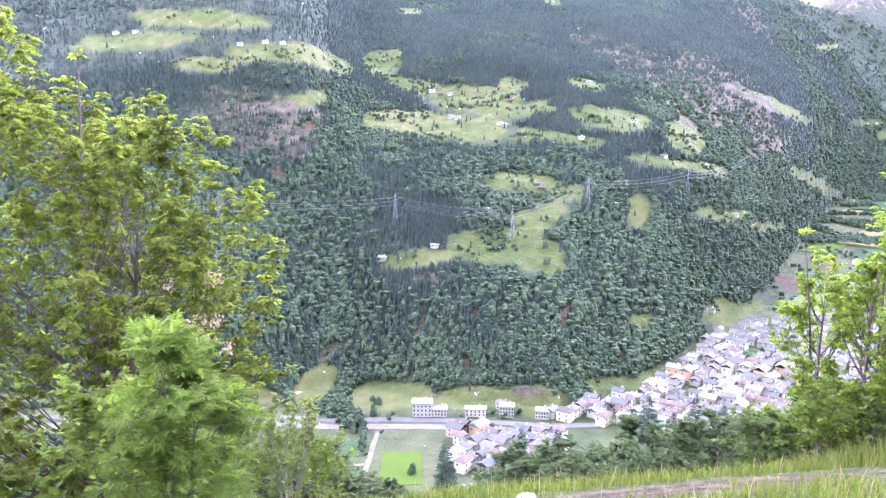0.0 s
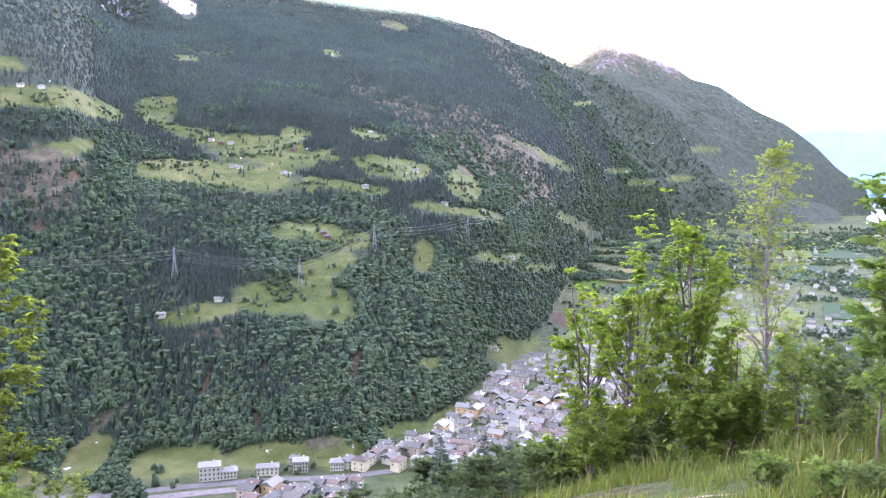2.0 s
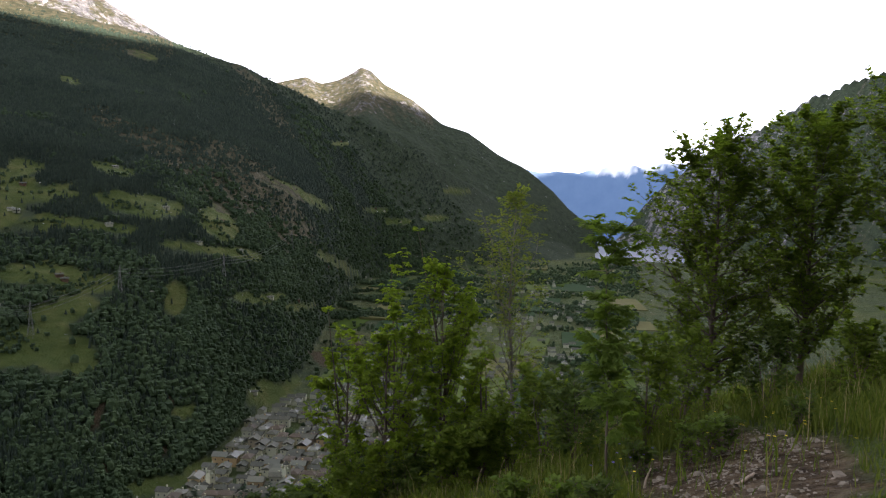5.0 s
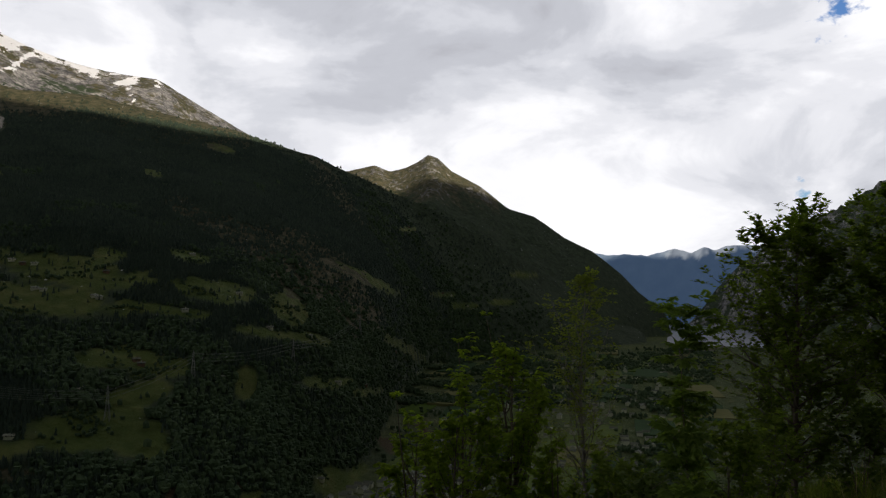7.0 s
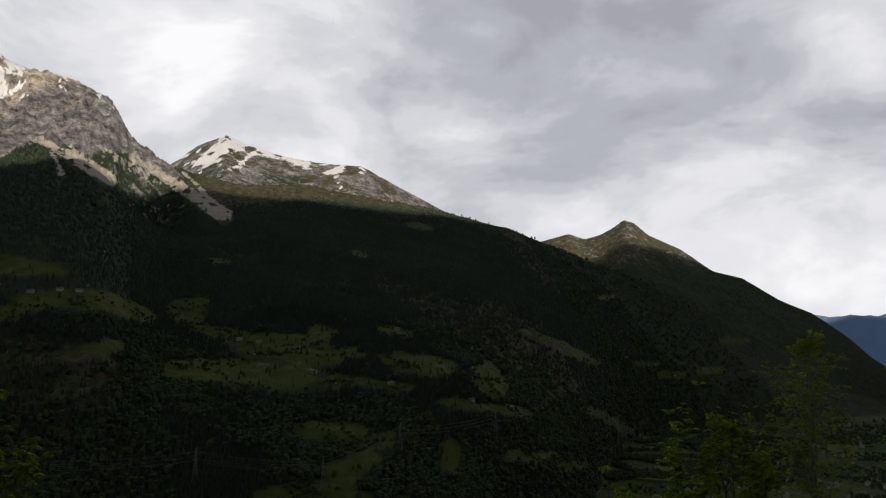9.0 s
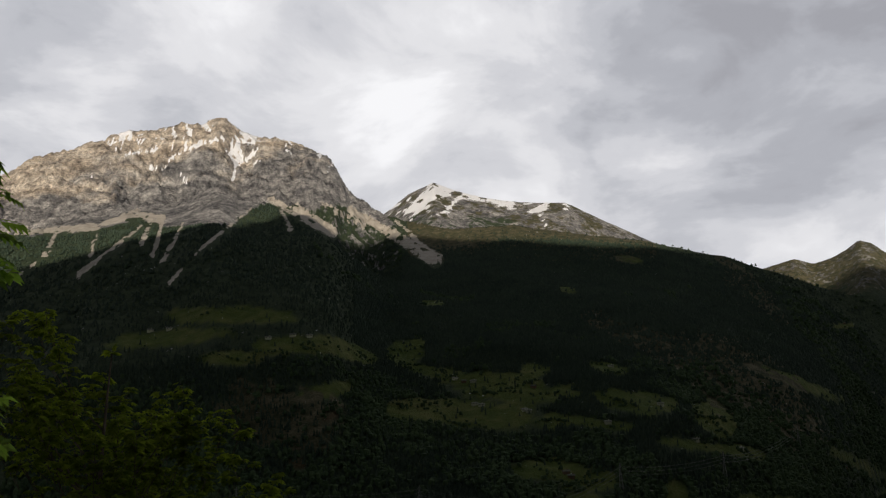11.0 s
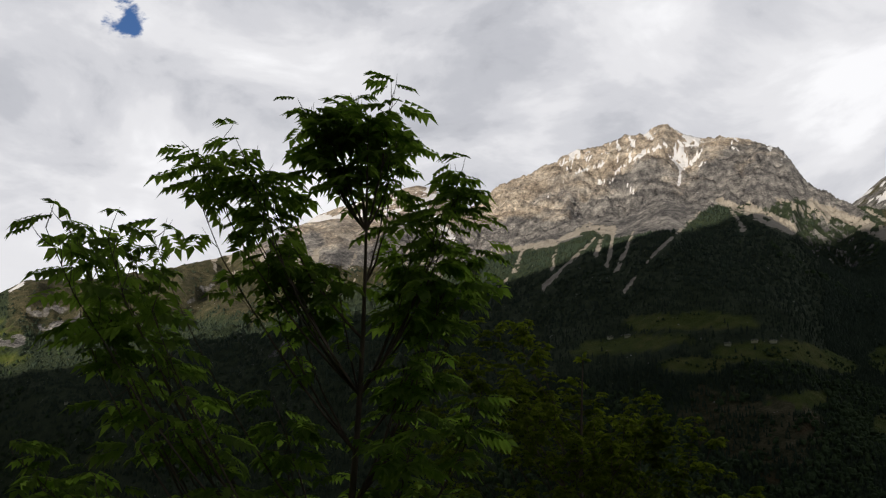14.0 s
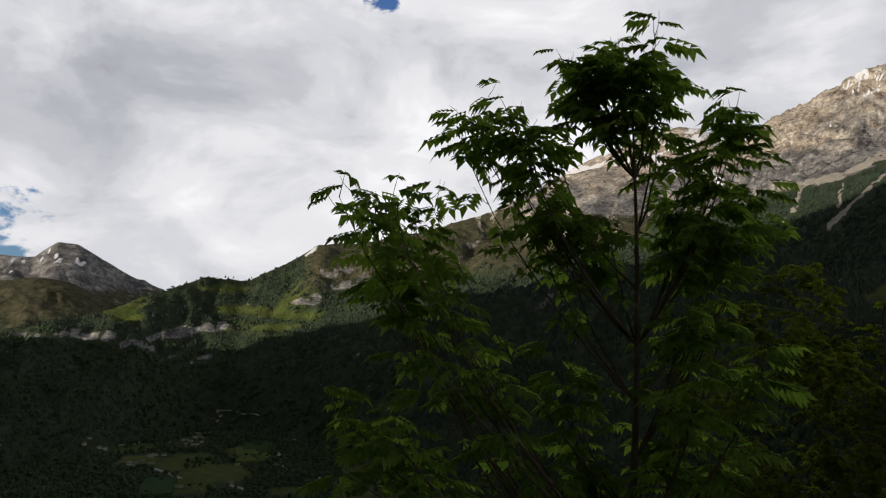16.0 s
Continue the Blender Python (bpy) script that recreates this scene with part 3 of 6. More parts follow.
# ---- the ground: one sheet to the horizon ----
def land_material():
    mat, nt, bsdf = node_material("alpine_land")
    at = nt.nodes.new("ShaderNodeAttribute")
    at.attribute_name = "cover"
    sp = nt.nodes.new("ShaderNodeSeparateColor")
    nt.links.new(at.outputs["Color"], sp.inputs[0])
    a2 = nt.nodes.new("ShaderNodeAttribute")
    a2.attribute_name = "cover_more"
    s2 = nt.nodes.new("ShaderNodeSeparateColor")
    nt.links.new(a2.outputs["Color"], s2.inputs[0])
    edge_a, edge_b = noise_of(nt, 0.045, 6, 0.65), noise_of(nt, 0.11, 6, 0.7, stretch=(1, 1, 0.45))

    def crisp(weight, grain, reach, sharp):
        """Breaks a soft border up into ragged patches."""
        w = calc(nt, "ADD", weight, calc(nt, "MULTIPLY", calc(nt, "SUBTRACT", grain, 0.5), reach))
        return calc(nt, "ADD", calc(nt, "MULTIPLY", calc(nt, "SUBTRACT", w, 0.5), sharp), 0.5, True)
    meadow, rock, snow = sp.outputs
    scree, turf, earth = s2.outputs
    rock, snow, scree, turf = crisp(rock, edge_a, 1.6, 5), crisp(snow, edge_b, 2.6, 9), crisp(scree, edge_b, 2.0, 6), crisp(turf, edge_a, 1.4, 3)
    big, mid, fine = noise_of(nt, 0.006, 6), noise_of(nt, 0.05, 5), noise_of(nt, 0.35, 4)
    tiny = noise_of(nt, 6.0, 4)
    col = ramped(nt, mid, (0.35, (0.032, 0.047, 0.026)), (0.5, (0.044, 0.062, 0.034)), (0.68, (0.058, 0.078, 0.040)))
    grass = ramped(nt, calc(nt, "ADD", calc(nt, "MULTIPLY", mid, 0.5), calc(nt, "MULTIPLY", big, 0.5)),
                   (0.36, (0.056, 0.086, 0.018)), (0.5, (0.088, 0.116, 0.028)), (0.62, (0.138, 0.145, 0.048)))
    grass = mixed(nt, 0.5, grass, ramped(nt, tiny, (0.3, (0.6, 0.6, 0.6)), (0.7, (1.3, 1.3, 1.2))), "MULTIPLY")
    col = mixed(nt, meadow, col, grass)
    alpine = ramped(nt, calc(nt, "ADD", calc(nt, "MULTIPLY", fine, 0.4), calc(nt, "MULTIPLY", mid, 0.6)),
                    (0.40, (0.044, 0.049, 0.025)), (0.5, (0.082, 0.079, 0.043)), (0.62, (0.138, 0.122, 0.074)))
    col = mixed(nt, turf, col, alpine)
    strata = noise_of(nt, 0.011, 8, 0.66, stretch=(0.8, 0.8, 2.0))
    grey = ramped(nt, strata, (0.38, (0.10, 0.10, 0.106)), (0.5, (0.215, 0.21, 0.208)), (0.64, (0.37, 0.36, 0.345)))
    tan = ramped(nt, strata, (0.36, (0.26, 0.22, 0.18)), (0.5, (0.46, 0.40, 0.33)), (0.64, (0.64, 0.58, 0.50)))
    # tan towards the sunlit upper north, grey towards the shaded lower south: light put into the stone's colour, broken
    # by noise
    spot = nt.nodes.new("ShaderNodeTexCoord")
    xyz = nt.nodes.new("ShaderNodeSeparateXYZ")
    nt.links.new(spot.outputs["Object"], xyz.inputs[0])
    sun_side = calc(nt, "ADD", calc(nt, "MULTIPLY", calc(nt, "ADD", xyz.outputs[2], -860.0), 0.0008), calc(nt, "MINIMUM", calc(nt, "MULTIPLY", calc(nt, "ADD", xyz.outputs[0], 980.0), -0.00032), 0.2))
    sun_side = calc(nt, "ADD", sun_side, noise_of(nt, 0.0045, 6, 0.65, offset=(0.7, 0.2, 1.9)))
    stone = mixed(nt, ramped(nt, sun_side, (0.44, (0, 0, 0)), (0.60, (1, 1, 1))), grey, tan)
    # the crags' relief shading is put into the colour as light and dark noise
    crags = calc(nt, "ADD", calc(nt, "MULTIPLY", noise_of(nt, 0.095, 12, 0.88, stretch=(1, 1, 1.8)), 0.6), calc(nt, "MULTIPLY", noise_of(nt, 0.045, 8, 0.75, stretch=(1, 1, 0.22)), 0.4))
    stone = mixed(nt, 1.0, stone, ramped(nt, crags, (0.42, (0.22, 0.22, 0.24)), (0.5, (0.86, 0.86, 0.86)), (0.58, (1.75, 1.72, 1.65))), "MULTIPLY")
    col = mixed(nt, rock, col, stone)
    col = mixed(nt, scree, col, ramped(nt, mid, (0.3, (0.35, 0.315, 0.265)), (0.7, (0.53, 0.485, 0.42))))
    soil = ramped(nt, noise_of(nt, 3.0, 6, 0.65), (0.34, (0.034, 0.022, 0.010)), (0.5, (0.082, 0.057, 0.029)), (0.66, (0.165, 0.124, 0.074)))
    col = mixed(nt, earth, col, soil)
    col = mixed(nt, snow, col, (0.86, 0.87, 0.90))
    put(nt, bsdf.inputs["Base Color"], col)
    bsdf.inputs["Roughness"].default_value = 0.95
    bsdf.inputs["Specular IOR Level"].default_value = 0.15
    relief = calc(nt, "ADD", calc(nt, "MULTIPLY", noise_of(nt, 0.05, 10, 0.72), 1.0), calc(nt, "MULTIPLY", tiny, 0.004))
    bumped(nt, bsdf, relief, 0.8, 16.0)
    return mat


def build_ground():
    cols = np.concatenate([np.linspace(-95, -32.2, 300), np.linspace(-32, -1.1, 300), np.linspace(-1, 63.8, 324), np.linspace(64, 262, 67)])
    rows = np.concatenate([np.array([0.4, 0.8]), np.geomspace(1.2, 60, 66), np.geomspace(62, 560, 50), np.geomspace(566, 2280, 165), np.arange(2290, 3340, 8.5), np.arange(3346, 3870, 11.0), np.geomspace(3885, 4985, 34)])
    az, r = np.meshgrid(cols, rows, indexing="ij")
    z = height(az, r)
    a = np.radians(az)
    x, y = r * np.sin(a), r * np.cos(a)
    dzr = np.gradient(z, axis=1) / np.gradient(r, axis=1)
    meadow, rock, snow, scree, turf = cover_of(az, r, z, np.abs(dzr))
    # the near shoulder: grass with a bare trodden patch and a cart track along its lip
    d, e = r * np.cos(np.radians(az + 10)), r * np.sin(np.radians(az + 10))
    near = 1 - step(45, 90, r)
    n = fbm(x / 1.1, y / 1.1, 4, 91)
    meadow = np.maximum(meadow, near)
    track = np.exp(-((d - 7.9 - 0.25 * n) / 0.55) ** 2) * step(2.0, 3.2, e + n) * (1 - step(6.0, 7.0, e + 0.5 * n)) * (r < 30)
    bare = (1 - step(0.8, 1.15, np.hypot(((x - 8) * 0.8 + (y - 5.9) * 0.6) / 3.4, ((y - 5.9) * 0.8 - (x - 8) * 0.6) / 1.15) + 0.55 * n)) * (r < 30)
    earth = np.maximum(track, bare)
    crag = along(az, np.degrees(np.arctan2(z, r)), CRAGS, 0.25 * fbm(x / 15, y / 15, 3, 69)) * (r > 560) * (r < 1700)
    earth = np.maximum(earth, 0.85 * crag)
    nc, nr = len(cols), len(rows)
    verts = np.stack([x, y, z + EYE], -1).reshape(-1, 3)
    i, j = np.meshgrid(np.arange(nc), np.arange(nr - 1), indexing="ij")
    i2 = (i + 1) % nc
    faces = np.stack([i * nr + j, i * nr + j + 1, i2 * nr + j + 1, i2 * nr + j], -1).reshape(-1, 4)
    # the small round under the photographer's feet
    middle, ring = len(verts), np.arange(0, nc, 2)
    verts = np.vstack([verts, [[0, 0, float(height(np.array([0.0]), np.array([0.01]))[0]) + EYE]]])
    faces = np.vstack([faces, np.stack([np.full(len(ring), middle), ring * nr, (ring + 1) % nc * nr, (ring + 2) % nc * nr], -1)])
    me = raw_mesh("ground", verts, faces, [land_material()])
    for nm, ch in (("cover", (meadow, rock, snow)), ("cover_more", (scree, turf, earth))):
        att = me.color_attributes.new(nm, "FLOAT_COLOR", "POINT")
        flat = np.stack([*ch, np.ones_like(z)], -1).astype(np.float32).reshape(-1, 4)
        att.data.foreach_set("color", np.vstack([flat, flat[:1]]).ravel())
    ob = tagged(new("ground", me), "valley floor and wooded alpine slopes with meadows, rock and snow", "ground", kind="structure")
    return ob


ground = build_ground()


def ground_z(x, y):
    az, r = math.degrees(math.atan2(x, y)), math.hypot(x, y)
    if az < -95:
        az += 360
    return float(height(np.array([az]), np.array([max(r, 0.4)]))[0]) + EYE


def place(az, r):
    """A spot on the ground at that bearing and distance."""
    a = radians(az)
    x, y = r * math.sin(a), r * math.cos(a)
    return Vector((x, y, ground_z(x, y)))


def build_lake():
    mat, nt, bsdf = node_material("lake_water")
    bsdf.inputs["Base Color"].default_value = (0.20, 0.22, 0.24, 1)
    bsdf.inputs["Roughness"].default_value, bsdf.inputs["IOR"].default_value = 0.5, 1.33
    bumped(nt, bsdf, noise_of(nt, 0.4, 3), 0.15, 0.3)
    az = np.radians(np.linspace(34, 66, 40))
    rr = np.linspace(3150, 4960, 8)
    A, R = np.meshgrid(az, rr, indexing="ij")
    v = np.stack([R * np.sin(A), R * np.cos(A), np.full_like(A, LAKE_Z + EYE)], -1).reshape(-1, 3)
    i, j = np.meshgrid(np.arange(39), np.arange(7), indexing="ij")
    f = np.stack([i * 8 + j, i * 8 + j + 1, (i + 1) * 8 + j + 1, (i + 1) * 8 + j], -1).reshape(-1, 4)
    tagged(new("lake", raw_mesh("lake", v, f, [mat])), "calm grey lake at the end of the valley", "lake", kind="structure")


def build_distance():
    """Mountains far beyond the lake as a plain backdrop; the blue of the air is put into their colour and a faint glow.
    """
    mat, nt, bsdf = node_material("blue_distance")
    at = nt.nodes.new("ShaderNodeAttribute")
    at.attribute_name = "snow_cover"
    # haze blue is put into the base colour
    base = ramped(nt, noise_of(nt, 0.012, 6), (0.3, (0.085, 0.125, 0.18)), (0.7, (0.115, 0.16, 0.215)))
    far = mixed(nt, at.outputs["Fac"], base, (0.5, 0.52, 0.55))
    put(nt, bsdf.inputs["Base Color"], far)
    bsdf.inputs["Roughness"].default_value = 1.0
    # added glow in place of the bright air in front of rock and snow
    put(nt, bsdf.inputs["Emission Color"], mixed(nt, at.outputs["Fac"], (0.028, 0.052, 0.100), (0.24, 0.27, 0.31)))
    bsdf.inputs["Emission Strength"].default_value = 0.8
    crest = np.array([(30, 1.0), (36, 1.9), (38.7, 1.95), (39.7, 1.75), (40.9, 1.85), (42.6, 1.75), (43.6, 2.05), (44.3, 2.25), (45.5, 1.95), (46.3, 2.4), (47, 2.15), (47.7, 2.45), (49.5, 2.5), (53, 2.0), (58, 1.0)])
    az = np.linspace(31, 57, 260)
    s = np.linspace(0, 1, 30)
    A, S = np.meshgrid(az, s, indexing="ij")
    R = 4860 + 100 * S + 5 * fbm(A * 1.3, S * 5, 5, 101)
    top = np.tan(np.radians(np.interp(A, crest[:, 0], crest[:, 1]) + 0.06 * ridged(A * 1.7, A * 0 + 2, 4, 103))) * 4970
    Z = LAKE_Z + (top - LAKE_Z) * S
    a = np.radians(A)
    v = np.stack([R * np.sin(a), R * np.cos(a), Z + EYE], -1).reshape(-1, 3)
    i, j = np.meshgrid(np.arange(259), np.arange(29), indexing="ij")
    f = np.stack([i * 30 + j, (i + 1) * 30 + j, (i + 1) * 30 + j + 1, i * 30 + j + 1], -1).reshape(-1, 4)
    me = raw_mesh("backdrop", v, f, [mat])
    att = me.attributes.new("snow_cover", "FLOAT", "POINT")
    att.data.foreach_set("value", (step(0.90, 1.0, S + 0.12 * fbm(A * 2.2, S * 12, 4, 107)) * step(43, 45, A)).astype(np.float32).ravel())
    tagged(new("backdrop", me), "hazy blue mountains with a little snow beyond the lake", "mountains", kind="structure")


build_lake()
build_distance()


# ---- woods on the slopes: too many to count ----
def foliage_material(name, dark, light, translucent=0.25, island=True, noise_scale=0.0):
    mat, nt, bsdf = node_material(name)
    if island:
        src = nt.nodes.new("ShaderNodeNewGeometry").outputs["Random Per Island"]
    else:
        src = noise_of(nt, noise_scale, 4)
    col = ramped(nt, src, (0.0, dark), (1.0, light))
    broad = noise_of(nt, 0.013, 3)
    col = mixed(nt, 0.6, col, ramped(nt, broad, (0.3, (0.70, 0.74, 0.75)), (0.7, (1.25, 1.2, 1.1))), "MULTIPLY")
    put(nt, bsdf.inputs["Base Color"], col)
    bsdf.inputs["Roughness"].default_value = 0.75
    bsdf.inputs["Specular IOR Level"].default_value = 0.08
    if translucent:
        tr, mx = nt.nodes.new("ShaderNodeBsdfTranslucent"), nt.nodes.new("ShaderNodeMixShader")
        put(nt, tr.inputs[0], mixed(nt, 1.0, col, (1.25, 1.35, 0.6), "MULTIPLY"))
        mx.inputs[0].default_value = translucent
        out = nt.nodes["Material Output"]
        nt.links.new(bsdf.outputs[0], mx.inputs[1])
        nt.links.new(tr.outputs[0], mx.inputs[2])
        nt.links.new(mx.outputs[0], out.inputs[0])
    return mat


def rough_foliage(mat, scale, depth):
    nt = mat.node_tree
    bumped(nt, nt.nodes["Principled BSDF"], noise_of(nt, scale, 4, 0.6), 1.0, depth)
    return mat


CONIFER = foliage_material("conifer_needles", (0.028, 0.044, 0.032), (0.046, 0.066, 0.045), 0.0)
BROADLEAF = foliage_material("broadleaf_wood", (0.032, 0.054, 0.026), (0.056, 0.086, 0.038), 0.0)
rough_foliage(BROADLEAF, 0.9, 0.5)


def conifer_template(rng, tiers=3, sides=6):
    v, f = [], []
    for k in range(tiers):
        z0, z1 = 0.08 + 0.36 * k, 0.08 + 0.36 * k + 0.56
        rad = 0.21 * (1 - 0.36 * k)
        base = len(v)
        for s in range(sides):
            a = 2 * math.pi * (s + 0.5 * (k % 2)) / sides
            q = rad * rng.uniform(0.72, 1.2)
            v.append((q * math.cos(a), q * math.sin(a), z0 + rng.uniform(-0.05, 0.05)))
        v.append((0, 0, min(z1, 1.0)))
        f += [(base + s, base + (s + 1) % sides, base + sides) for s in range(sides)]
    return np.array(v), np.array(f)


def crown_template(rng, lumps=2):
    """A ragged broadleaf crown as seen from afar: one or two lumps that lean into each other, open below."""
    v, f = [], []
    for k in range(lumps):
        bm = bmesh.new()
        bmesh.ops.create_icosphere(bm, subdivisions=1, radius=0.5)
        bmesh.ops.delete(bm, geom=[q for q in bm.verts if q.co.z < -0.3], context="VERTS")
        bm.verts.index_update()
        c = Vector((rng.uniform(-0.30, 0.30), rng.uniform(-0.30, 0.30), (0.32 if lumps > 1 else 0.5, 0.70)[k] + rng.uniform(-0.06, 0.06)))
        s = (0.86 if lumps > 1 else 1.0, 0.62)[k]
        n0 = len(v)
        v += [tuple(Vector((q.co.x * s, q.co.y * s, q.co.z * s * 1.1)) * rng.uniform(0.58, 1.32) + c) for q in bm.verts]
        f += [[n0 + q.index for q in p.verts] for p in bm.faces]
        bm.free()
    return np.array(v), np.array(f)


def scatter_mesh(name, templates, where, width, tall, mat, rng, label, smooth=False):
    vs, fs, n0 = [], [], 0
    pick = rng.integers(0, len(templates), len(where))
    for k, (tv, tf) in enumerate(templates):
        sel = np.where(pick == k)[0]
        if not len(sel):
            continue
        a = rng.uniform(0, 2 * np.pi, len(sel))
        c, s = np.cos(a)[:, None], np.sin(a)[:, None]
        w, h = width[sel][:, None], tall[sel][:, None]
        x = (tv[None, :, 0] * c - tv[None, :, 1] * s) * w + where[sel, 0][:, None]
        y = (tv[None, :, 0] * s + tv[None, :, 1] * c) * w + where[sel, 1][:, None]
        z = tv[None, :, 2] * h + where[sel, 2][:, None]
        vs.append(np.stack([x, y, z], -1).reshape(-1, 3))
        fs.append((tf[None] + (np.arange(len(sel)) * len(tv))[:, None, None] + n0).reshape(-1, 3))
        n0 += len(sel) * len(tv)
    me = raw_mesh(name, np.concatenate(vs), np.concatenate(fs), [mat], smooth=smooth)
    return tagged(new(name, me), label, "forest", kind="stuff")


def on_slope(az, el):
    """The spot where the far land shows at that bearing and elevation."""
    r = np.concatenate([np.arange(540, 2400, 4.0), np.arange(2400, 4900, 10.0)])
    hit = np.nonzero(height(np.full_like(r, az), r) / r >= math.tan(radians(el)))[0]
    return place(az, float(r[hit[0]]) if len(hit) else 4800.0)


HUTS = [   # bearing, elevation
    (-21.91, 4.4), (-20.7, 4.5), (-14.04, 3.9), (-12.33, 4.0), (-11.19, 4.0), (-0.77, 0.71), (-0.16, 0.55), (0.52, 0.51), (0.57, -1.08), (1.06, -1.2), (4.1, -1.6), (4.4, -1.65),
    (4.8, 0.03), (9.85, -2.53), (10.28, 1.36), (13.48, -1.36), (18.39, -4.36), (15.62, -3.8), (6.81, -5.9), (7.14, -6.14), (3.48, -7.81), (-0.59, -10.38), (-4.48, -11.25), (12.6, -7.32),
    (22.39, -7.78), (20.51, -7.68), (19.36, -14.24), (25.38, 3.64), (26.56, -0.83)]
HUTS_FAR = [(27.93, -1.24), (28.55, -1.35), (29.72, -2.06), (30.13, -2.29), (24.52, -5.42), (27.22, -6.15), (27.63, -6.22), (-56.68, -4.23), (-58.95, -0.46), (-66.78, 3.07)]
VILLAGES = [(-75.99, -6.52), (-75.65, -6.64), (-73.7, -7.58), (-74.11, -7.64), (-72.84, -7.19), (-72.49, -7.09), (-70.55, -6.17), (-70.01, -6.0), (-69.46, -5.82), (-69.02, -5.76), (-70.35, -6.54), (-68.95, -4.9),
            (-68.57, -5.02), (-66.77, -7.84), (-63.37, -6.4), (-60.76, -9.13), (-67.84, -9.2), (-72.21, -9.19), (-69.81, -6.37), (-69.27, -6.13), (-73.28, -7.46), (-70.83, -6.42)]


def build_woods():
    rng = np.random.default_rng(7)
    n = 260000
    az = rng.uniform(-92, 47, n)
    r = np.where(rng.uniform(0, 1, n) < 0.06, rng.uniform(170, 450, n), 420 + (2950 - 420) * rng.uniform(0, 1, n) ** 1.5)
    near = rng.uniform(0, 1, n) < 0.24
    az, r = np.where(near, rng.uniform(-30, 26, n), az), np.where(near, rng.uniform(600, 1150, n), r)
    mid = rng.uniform(0, 1, n) < 0.34
    az, r = np.where(mid, rng.uniform(-8, 32, n), az), np.where(mid, rng.uniform(1150, 2600, n), r)
    z = height(az, r)
    dz = (height(az, r + 4) - z) / 4
    meadow, rock, snow, scree, turf = cover_of(az, r, z, np.abs(dz))
    a = np.radians(az)
    x, y = r * np.sin(a), r * np.cos(a)
    el = np.degrees(np.arctan2(z, r))
    lone = rng.uniform(0, 1, n)
    over = patches(az, np.degrees(np.arctan2(z + 5.0, r)), MEADOWS) * (r > 480)
    keep = ((meadow < 0.5) & (over < 0.6)) | ((lone < 0.02) & (z > floor_height(az, r) + 6))
    hedge = (z < floor_height(az, r) + 3) & (np.abs(ridged(x / 110, y / 110, 1, 131)) > np.where(az > 18, 0.72, 0.86)) & (lone < 0.55)
    hedge |= (az < -52) & (meadow < 0.5) & (lone < 0.5) & (fbm(x / 80, y / 80, 3, 133) > 0.12)
    thorn = (meadow > 0.5) & (z > floor_height(az, r) + 6) & (r < 1700) & (ridged(x / 55, y / 26, 1, 135) > 0.80) & (lone < 0.6)
    hedge |= thorn
    town = (az > -6) & (az < 40) & (r < 1500) & (z < floor_height(az, r) + 3)
    keep = (keep | hedge) & ~(town & (lone > 0.02))
    keep &= ~((az < -58) & (r < 330)) & ~((az < -70) & (r < 800))
    keep &= ~((az < -62) & (el > 1.2) & (meadow > 0.5) & (lone > 0.3))
    for q in VILLAGES:
        p = on_slope(*q)
        keep &= np.hypot(x - p.x, y - p.y) > 30
    clear = along(az, np.degrees(np.arctan2(z + 6.0, r)), [(a0, e0, a1, e1, w + 0.10) for a0, e0, a1, e1, w in CHUTES + CRAGS + NORTH_CLIFFS], 0.0)
    keep &= (clear < 0.4) | (r < 560)
    keep &= (rock < 0.4) & (scree < 0.3) & (lone > turf * 0.93)
    keep &= fbm(x / 60, y / 60, 3, 137) > -0.68
    az, r, x, y, z, el, lone, thorn = (q[keep] for q in (az, r, x, y, z, el, lone, thorn))
    mixn = fbm(x / 190, y / 190, 4, 141) + 0.35 * fbm(x / 30, y / 30, 2, 145)
    leafy = mixn - 0.18 + 0.36 * step(-6, 14, az) * step(-60, -150, z) + 0.25 * step(12, 18, az) * step(60, -60, z) - 0.5 * step(-120, 120, z) - 0.25 * step(200, 400, z) > rng.uniform(-0.36, 0.36, len(x))
    leafy |= (z < floor_height(az, r) + 3) | thorn
    grow = 1 + 0.55 * step(900, 2600, r)
    ground3 = np.stack([x, y, z + EYE - 0.6], -1)
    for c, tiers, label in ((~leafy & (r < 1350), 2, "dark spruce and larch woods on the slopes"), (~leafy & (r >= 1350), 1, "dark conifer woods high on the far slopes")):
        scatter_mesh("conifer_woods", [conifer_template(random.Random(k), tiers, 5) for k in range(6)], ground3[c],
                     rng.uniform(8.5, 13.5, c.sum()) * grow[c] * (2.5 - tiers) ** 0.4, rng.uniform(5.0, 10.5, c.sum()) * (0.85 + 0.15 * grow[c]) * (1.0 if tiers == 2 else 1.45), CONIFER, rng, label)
    for b, lumps, label in ((leafy & (r < 700), 2, "fresh green broadleaf woods on the lower slopes"), (leafy & (r >= 700), 1, "green broadleaf woods and bushes farther up the slopes")):
        w = rng.uniform(3.6, 7.4, b.sum()) * grow[b] * np.where(thorn[b], 0.62, 1.0)
        scatter_mesh("broadleaf_woods", [crown_template(random.Random(30 + k), lumps) for k in range(6)], ground3[b], w,
                     w * rng.uniform(0.9, 1.5, b.sum()), BROADLEAF, rng, label)


build_woods()


# ---- the town and the huts ----
def part(name, bm, material, parent=None, label=""):
    me = bpy.data.meshes.new(name)
    bm.to_mesh(me)
    bm.free()
    me.materials.append(material)
    ob = new(name, me)
    if parent is not None:
        ob.parent = parent
    if label:
        tagged(ob, label)
    return ob


